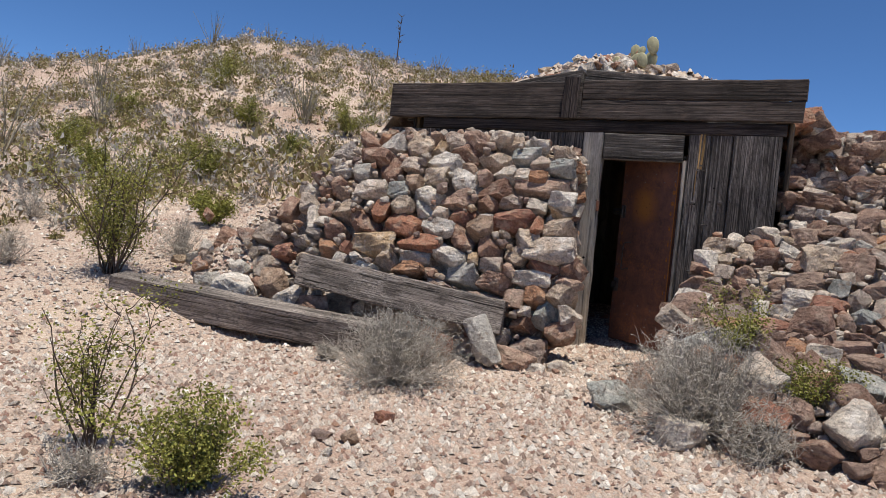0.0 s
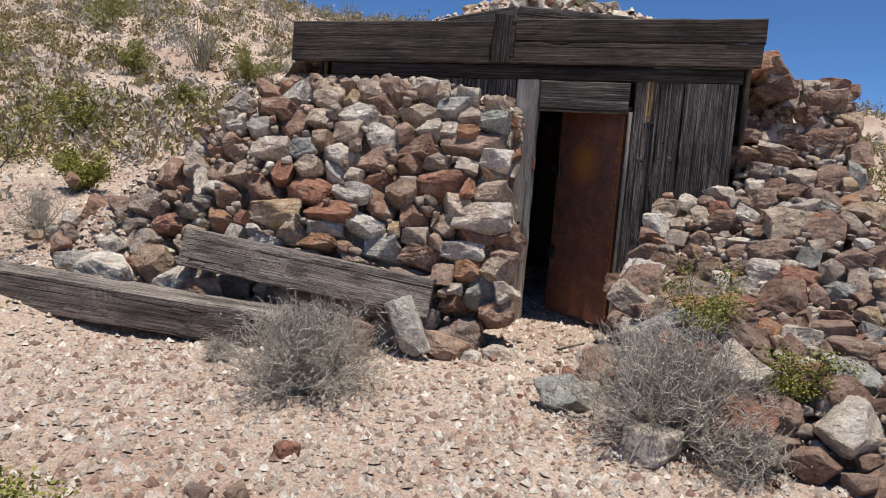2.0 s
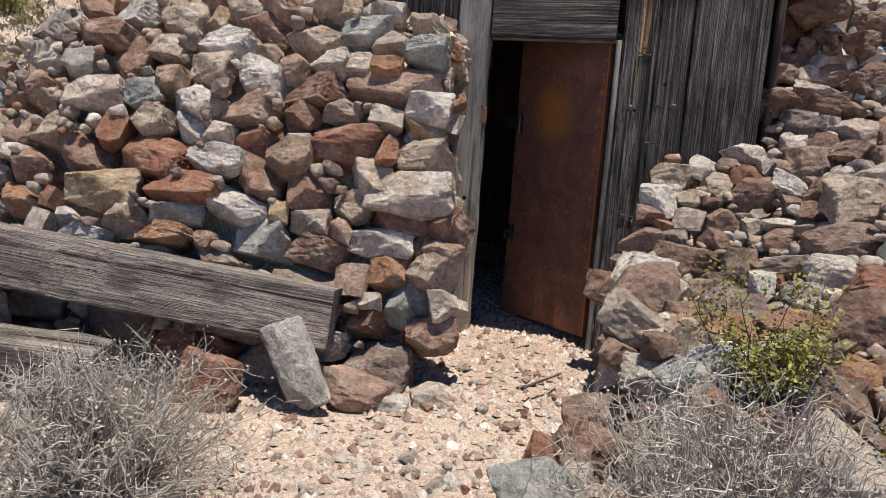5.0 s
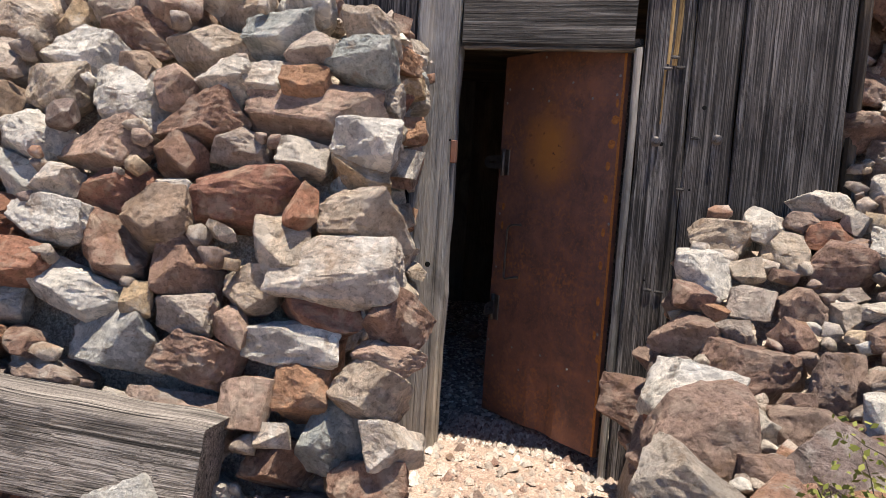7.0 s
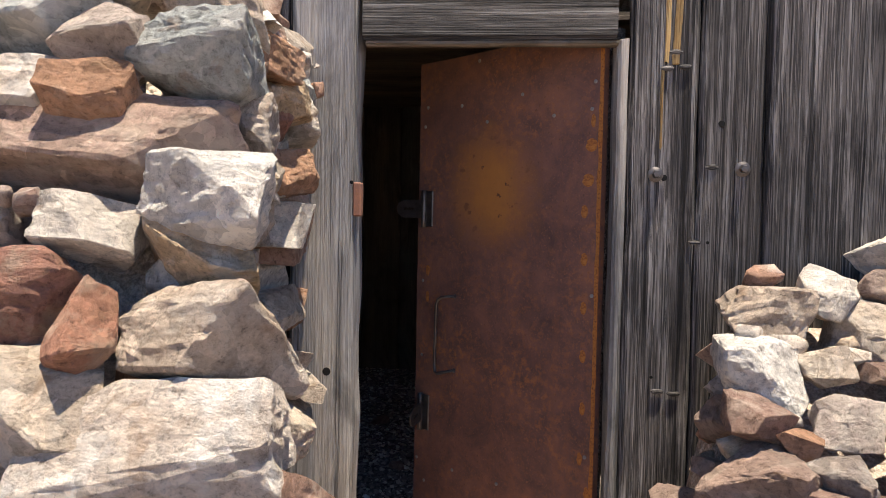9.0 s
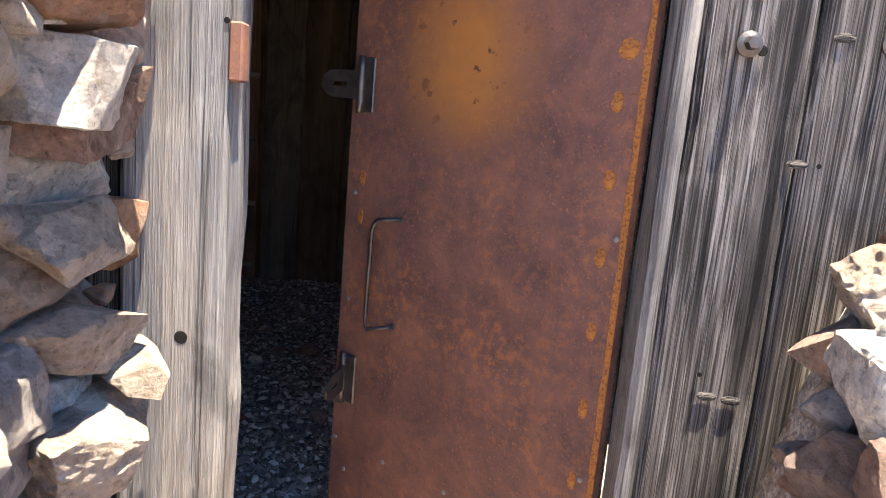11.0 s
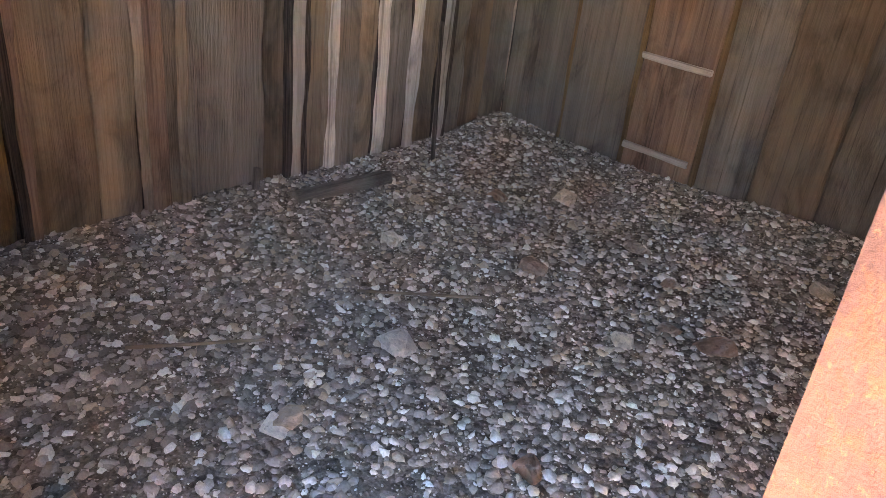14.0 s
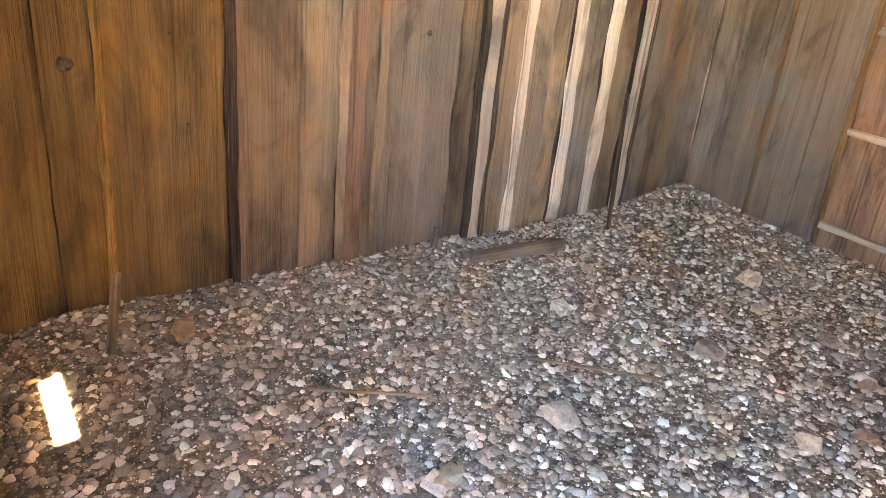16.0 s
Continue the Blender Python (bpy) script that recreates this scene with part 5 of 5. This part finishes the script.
# ---- plants ----
def sticks(paths, radii, sides=3):
    """Thin tapered stems through point rows, as vertex and triangle rows."""
    V, T = [], []
    for pts, r in zip(paths, radii):
        n = len(pts)
        b = len(V)
        for i, p in enumerate(pts):
            d = (pts[min(i + 1, n - 1)] - pts[max(i - 1, 0)])
            d = d.normalized() if d.length > 0 else Vector((0, 0, 1))
            u = d.orthogonal().normalized()
            w = d.cross(u)
            q = r * (1 - 0.75 * i / max(1, n - 1))
            for k in range(sides):
                a = 2 * math.pi * k / sides
                V.append(p + (u * math.cos(a) + w * math.sin(a)) * q)
        for i in range(n - 1):
            for k in range(sides):
                p0, p1 = b + i * sides + k, b + i * sides + (k + 1) % sides
                T += [(p0, p1, p1 + sides), (p0, p1 + sides, p0 + sides)]
    return V, T


def leaves(points, size, rnd):
    V, T = [], []
    for p in points:
        a = Vector((rnd.gauss(0, 1), rnd.gauss(0, 1), rnd.gauss(0, 0.8))).normalized()
        b = a.orthogonal().normalized()
        b.rotate(Matrix.Rotation(rnd.random() * 6.28, 3, a))
        s = size * rnd.uniform(0.6, 1.3)
        i = len(V)
        V += [p - a * s * 0.1, p + a * s * 0.5 + b * s * 0.32, p + a * s, p + a * s * 0.5 - b * s * 0.32]
        T += [(i, i + 1, i + 2), (i, i + 2, i + 3)]
    return V, T


def grow(rnd, start, way, length, steps, wobble, lift=0.0):
    pts = [Vector(start)]
    d = Vector(way).normalized()
    for _ in range(steps):
        d = (d + Vector((rnd.gauss(0, wobble), rnd.gauss(0, wobble), rnd.gauss(0, wobble) + lift))).normalized()
        pts.append(pts[-1] + d * (length / steps))
    return pts


def green_bush(at, height, spread_, seed, label, dense=1.0, name="creosote_bush", leaf=0.022):
    """An open desert bush: bare crooked stems, tufts of small olive leaves towards the tips."""
    rnd = random.Random(seed)
    paths, radii, tips = [], [], []
    for _ in range(int(13 * dense)):
        a = rnd.random() * 6.28
        out = rnd.uniform(0.1, 0.9) * spread_ / height
        main = grow(rnd, (rnd.gauss(0, 0.04), rnd.gauss(0, 0.04), -0.03), (math.cos(a) * out, math.sin(a) * out, 1), height * rnd.uniform(0.6, 1.05), 7, 0.14, 0.03)
        paths.append(main)
        radii.append(0.009 * height + 0.002)
        for _ in range(int(8 * dense)):
            i = rnd.randint(2, 7)
            b = grow(rnd, main[i], (rnd.gauss(0, 1), rnd.gauss(0, 1), 0.9), height * rnd.uniform(0.12, 0.32), 4, 0.25, 0.05)
            paths.append(b)
            radii.append(0.0035 * height + 0.001)
            for p in b[1:]:
                for _ in range(int(11 * dense)):
                    tips.append(p + Vector((rnd.gauss(0, 1), rnd.gauss(0, 1), rnd.gauss(0, 1))) * 0.035 * (0.5 + height))
    base = thing(name, Matrix.Translation(at), label, "bush", "green desert bushes")
    V, T = sticks(paths, radii)
    tagged(link("branching", bulk("branching", V, T, BARK), base), kind="stuff")
    V, T = leaves(tips, leaf, rnd)
    tagged(link("foliage", bulk("foliage", V, T, LEAF), base), kind="stuff")
    return base


def dry_shrub(at, height, width, seed, label, n=120, category="shrub"):
    """A low dome of fine, dense grey twigs."""
    rnd = random.Random(seed)
    paths, radii = [], []
    for _ in range(n):
        a = rnd.random() * 6.28
        e = rnd.uniform(0.08, 1.5)
        way = (math.cos(a) * math.cos(e), math.sin(a) * math.cos(e), math.sin(e))
        reach = 1 / math.sqrt((math.cos(e) / width) ** 2 + (math.sin(e) / height) ** 2)
        main = grow(rnd, (rnd.gauss(0, 0.06) * width, rnd.gauss(0, 0.06) * width, 0), way, reach * rnd.uniform(0.65, 1.0), 6, 0.14, 0.03)
        paths.append(main)
        radii.append(0.0044)
        for _ in range(9):
            i = rnd.randint(2, 6)
            paths.append(grow(rnd, main[i], (rnd.gauss(0, 1), rnd.gauss(0, 1), rnd.gauss(0.7, 0.8)), rnd.uniform(0.05, 0.15), 3, 0.3, 0.05))
            radii.append(0.0027)
    base = thing("dry_shrub", Matrix.Translation(at), label, category, "dry grey shrubs")
    V, T = sticks(paths, radii)
    tagged(link("twig_tangle", bulk("twig_tangle", V, T, TWIG_GREY), base), kind="stuff")
    tips = [p + Vector((rnd.gauss(0, 0.012), rnd.gauss(0, 0.012), rnd.gauss(0, 0.012))) for path in paths[::2] for p in path[-2:]]
    V, T = leaves(tips, 0.013, rnd)
    tagged(link("dry_foliage", bulk("dry_foliage", V, T, TWIG_GREY), base), kind="stuff")
    return base


def ocotillo(at, height, seed, n=22, fan=0.5):
    rnd = random.Random(seed)
    base = thing("ocotillo", Matrix.Translation(at), "ocotillo with many bare grey-green wands on the hillside", "ocotillo", "ocotillos on the hillside")
    paths = []
    for _ in range(n):
        a = rnd.random() * 6.28
        o = rnd.uniform(0.1, fan)
        paths.append(grow(rnd, (rnd.gauss(0, 0.05), rnd.gauss(0, 0.05), -0.1), (math.cos(a) * o, math.sin(a) * o, 1), height * rnd.uniform(0.7, 1.05), 6, 0.05, 0.0))
    for p in paths:
        V, T = sticks([p], [0.016], 4)
        link("wand", bulk("wand", V, T, WAND), base)


def on_ground(x, y, dz=0.0):
    return (x, y, float(ground_z(x, y)) + dz)


dry_shrub(on_ground(-2.55, 4.75), 0.56, 0.78, 41, "dense grey leafless shrub on gravel before the timbers", 460)
dry_shrub(on_ground(-0.36, 5.02, 0.02), 0.74, 0.8, 42, "tangled grey leafless shrub over a white rock", 430)
dry_shrub(on_ground(0.05, 4.72, 0.0), 0.30, 0.30, 43, "tangled grey leafless shrub at the stone heap", 70)
dry_shrub(on_ground(-3.35, 4.95), 0.12, 0.14, 44, "small grey shrublet beside a fallen timber", 50)
dry_shrub(on_ground(-6.1, 5.9), 0.45, 0.55, 45, "dry grey shrub behind the fallen timber", 80)
dry_shrub(on_ground(-7.2, 4.6), 0.4, 0.4, 46, "dry grey shrub on the slope", 60)
dry_shrub(on_ground(-9.2, 6.2), 0.6, 0.5, 47, "dry grey shrub on the slope", 60)
dry_shrub(on_ground(-2.6, 2.05), 0.10, 0.35, 48, "flat litter of dry twigs under a bush", 40)
green_bush(on_ground(-6.15, 5.02), 1.38, 0.68, 51, "tall open olive-green bush with dark stems on the slope", 1.35)
green_bush(on_ground(-2.22, 2.30), 0.42, 0.46, 52, "low leafy green bush on the gravel", 1.3, leaf=0.017)
green_bush(on_ground(-2.9, 2.32), 0.74, 0.28, 53, "sparse green bush with bare crooked stems", 0.85, leaf=0.018)
green_bush((-0.22, 5.55, float(heap_z(-0.22, 5.55)) - 0.04), 0.48, 0.36, 54, "sprawling yellow-green bush growing from the stone heap", 0.9, leaf=0.019)
green_bush((0.26, 5.12, float(heap_z(0.26, 5.12)) - 0.04), 0.36, 0.46, 55, "small yellow-green bush growing from the stone heap", 0.85, leaf=0.018)
green_bush(on_ground(1.62, 6.9), 0.9, 0.75, 56, "open green bush behind the stone heap", 0.75)
green_bush(on_ground(2.3, 8.9), 0.8, 0.8, 57, "open green bush behind the stone heap", 0.8)
for i, (x, y, h, w) in enumerate(((-8.92, 8.98, 0.8, 0.75), (-6.75, 7.0, 0.5, 0.5), (-13.6, 9.8, 0.8, 0.85), (-10.3, 15.3, 1.0, 1.0), (-12.0, 13.4, 0.7, 0.9), (-10.8, 8.4, 0.6, 0.6), (-15.5, 16.0, 0.9, 1.1), (-18.0, 19.0, 0.9, 1.2), (-9.4, 12.0, 0.5, 0.7), (-16.5, 13.5, 0.7, 0.9), (4.3, 17.8, 1.0, 1.1), (5.6, 16.5, 0.9, 1.1), (3.4, 13.5, 0.7, 0.9))):
    green_bush(on_ground(x, y), h, w, 160 + i, "olive-green bush on the slope", 1.1, leaf=0.03)
for i, (x, y, h, n, fan) in enumerate(((-11.6, 15.1, 1.4, 30, 0.55), (-15.6, 12.1, 1.5, 26, 0.5), (-20.0, 15.4, 1.8, 26, 0.4), (-15.2, 9.4, 2.5, 14, 0.75), (-26.0, 30.0, 1.3, 20, 0.6), (-17.0, 33.0, 1.4, 26, 0.7), (-30.0, 25.0, 1.4, 20, 0.6), (-12.4, 36.0, 1.5, 30, 0.8), (-33.0, 20.0, 1.6, 20, 0.5), (-28.5, 17.0, 1.6, 18, 0.4), (-24.0, 24.0, 1.8, 18, 0.5), (-19.0, 25.0, 1.4, 24, 0.6), (-14.0, 22.0, 1.3, 24, 0.6))):
    ocotillo(on_ground(x, y), h, 70 + i, n, fan)

# a flower stalk on the ridge
rnd = random.Random(88)
stalk = thing("agave_stalk", Matrix.Translation(on_ground(-19.0, 32.0)), "tall thin dried flower stalk on the ridge", "flower stalk")
paths = [grow(rnd, (0, 0, -0.2), (0.02, 0, 1), 2.7, 8, 0.01)]
for k in range(12):
    paths.append(grow(rnd, paths[0][4 + k % 5], (rnd.gauss(0, 1), rnd.gauss(0, 1), 0.6), 0.3, 3, 0.1))
V, T = sticks(paths, [0.04] + [0.03] * 12, 4)
link("stalk", bulk("stalk", V, T, BARK), stalk)

# prickly pear on the roof heap
pear = thing("prickly_pear", Matrix.Translation((-1.66, 8.25, float(mound_z(np.float64(-1.66), np.float64(8.25))) - 0.02)), "prickly pear cactus with pale green pads on the roof heap", "cactus")
for x, z, s, t in ((0.12, 0.10, 0.15, 5), (0.14, 0.27, 0.13, -10), (-0.04, 0.08, 0.12, 15), (-0.06, 0.21, 0.11, 0), (-0.25, 0.07, 0.10, -10), (0.05, 0.09, 0.11, -20), (-0.16, 0.05, 0.10, 12), (0.02, 0.2, 0.08, 20)):
    bm = bmesh.new()
    bmesh.ops.create_icosphere(bm, subdivisions=2, radius=0.5)
    for v in bm.verts:
        v.co.x *= 0.8 + 0.25 * v.co.z
    part("pad", bm, PAD, pear, m=Matrix.Translation((x, rnd.uniform(-0.06, 0.06), z)) @ Euler((0, radians(t), rnd.uniform(-0.7, 0.7))).to_matrix().to_4x4() @ Matrix.Diagonal((s * 1.35, s * 0.3, s * 1.7, 1)), smooth=True)


# the scrub of the hillside
def scrub(n, seed):
    r = np.random.RandomState(seed)
    d = 9.5 + 36 * r.rand(n) ** 0.8
    a = np.radians(np.where(r.rand(n) < 0.8, r.uniform(-78, -8, n), r.uniform(6, 45, n)))
    x, y = np.sin(a) * d, np.cos(a) * d
    keep = ~((x > -7.3) & (x < 2.6) & (y < 13.5))
    x, y, d = x[keep], y[keep], d[keep]
    n = len(x)
    z = ground_z(x, y)
    V, count = [], 110
    size = r.uniform(0.3, 0.95, n) * r.choice([0.45, 0.7, 1.0], n)
    u = r.normal(size=(n, count, 3))
    u /= np.linalg.norm(u, axis=2, keepdims=True)
    u[:, :, 2] = np.abs(u[:, :, 2])
    u *= (r.rand(n, count, 1) ** 0.45)
    p = u * (size[:, None, None] * np.array([0.62, 0.62, 0.75])) * (1 + 0.35 * np.sin(u[:, :, :1] * 7 + r.rand(n, 1, 1) * 6))
    p += np.stack([x, y, z], 1)[:, None, :]
    w = r.normal(size=(n, count, 3, 3)) * (0.014 + 0.03 * size)[:, None, None, None]
    w[:, :, :, 2] *= 1.3
    tri = p[:, :, None, :] + w
    pale = r.rand(n) < 0.35
    return tri, pale


tri, pale = scrub(5000, 9)
for name, pick, mat, words in (("scrub", ~pale, SCRUB_LEAF, "olive and brown scrub dotted over the hillside"), ("dry_scrub", pale, TWIG_GREY, "grey leafless scrub dotted over the hillside")):
    v = tri[pick].reshape(-1, 3)
    tagged(link(name, bulk(name, v, np.arange(len(v)).reshape(-1, 3), mat)), words, "scrub", kind="stuff")

# ---- small things on the dugout floor ----
def stick(name, a, b, w, t, material, label, roll=0):
    a, b = Vector(a), Vector(b)
    x = (b - a).normalized()
    y = x.orthogonal().normalized()
    z = x.cross(y)
    m = Matrix.Translation((a + b) / 2) @ Matrix((x, y, z)).transposed().to_4x4() @ Euler((radians(roll), 0, 0)).to_matrix().to_4x4()
    ob = part(name, board((b - a).length, w, t, 8, 0.004, 0.003, seed=int(abs(a.y) * 100)), material, None, m=m)
    return tagged(ob, label, "stick" if name == "stick" else "plank")


stick("stick", (-3.70, 8.02, 0.09), (-3.97, 8.10, 0.235), 0.035, 0.02, WOOD_TAN, "short split stick leaning on the board wall")
stick("plank", (-3.83, 9.50, 0.12), (-3.76, 9.98, 0.15), 0.11, 0.06, WOOD_GREYIN, "short grey plank half buried in gravel", 25)
stick("stick", (-3.80, 10.36, 0.10), (-4.0, 10.55, 0.80), 0.022, 0.016, WOOD_DARK, "thin dark stick leaning in the corner")
stick("stick", (-3.05, 9.15, 0.14), (-2.75, 9.45, 0.145), 0.014, 0.01, WOOD_TAN, "brown stick lying on the gravel")
stick("stick", (-3.2, 8.45, 0.135), (-3.0, 8.75, 0.14), 0.012, 0.009, WOOD_TAN, "brown stick lying on the gravel")
stick("stick", (-3.99, 9.42, 0.08), (-4.0, 9.44, 0.22), 0.03, 0.02, WOOD_GREYIN, "stub of a broken stick at the wall")
stick("stick", (-1.22, 6.35, 0.06), (-1.05, 6.62, 0.085), 0.02, 0.015, WOOD_BOARD, "short stick lying before the doorway")
rnd = random.Random(77)
for _ in range(25):
    x, y = rnd.uniform(LEFT + 0.3, -1.8), rnd.uniform(8.0, 10.8)
    s = rnd.uniform(0.05, 0.10)
    ob = put_stone(None, (x, y, float(floor_z(np.float64(x), np.float64(y))) + s * 0.12), (s * 1.25, s, s * 0.6), (rnd.uniform(-0.3, 0.3), rnd.uniform(-0.3, 0.3), rnd.random() * 6), rnd.choice((ROCK, ROCK_PALE, ROCK)), rnd, "rock", False)
    tagged(ob, "small stone lying on the gravel floor", "rock", "stones on the floor")
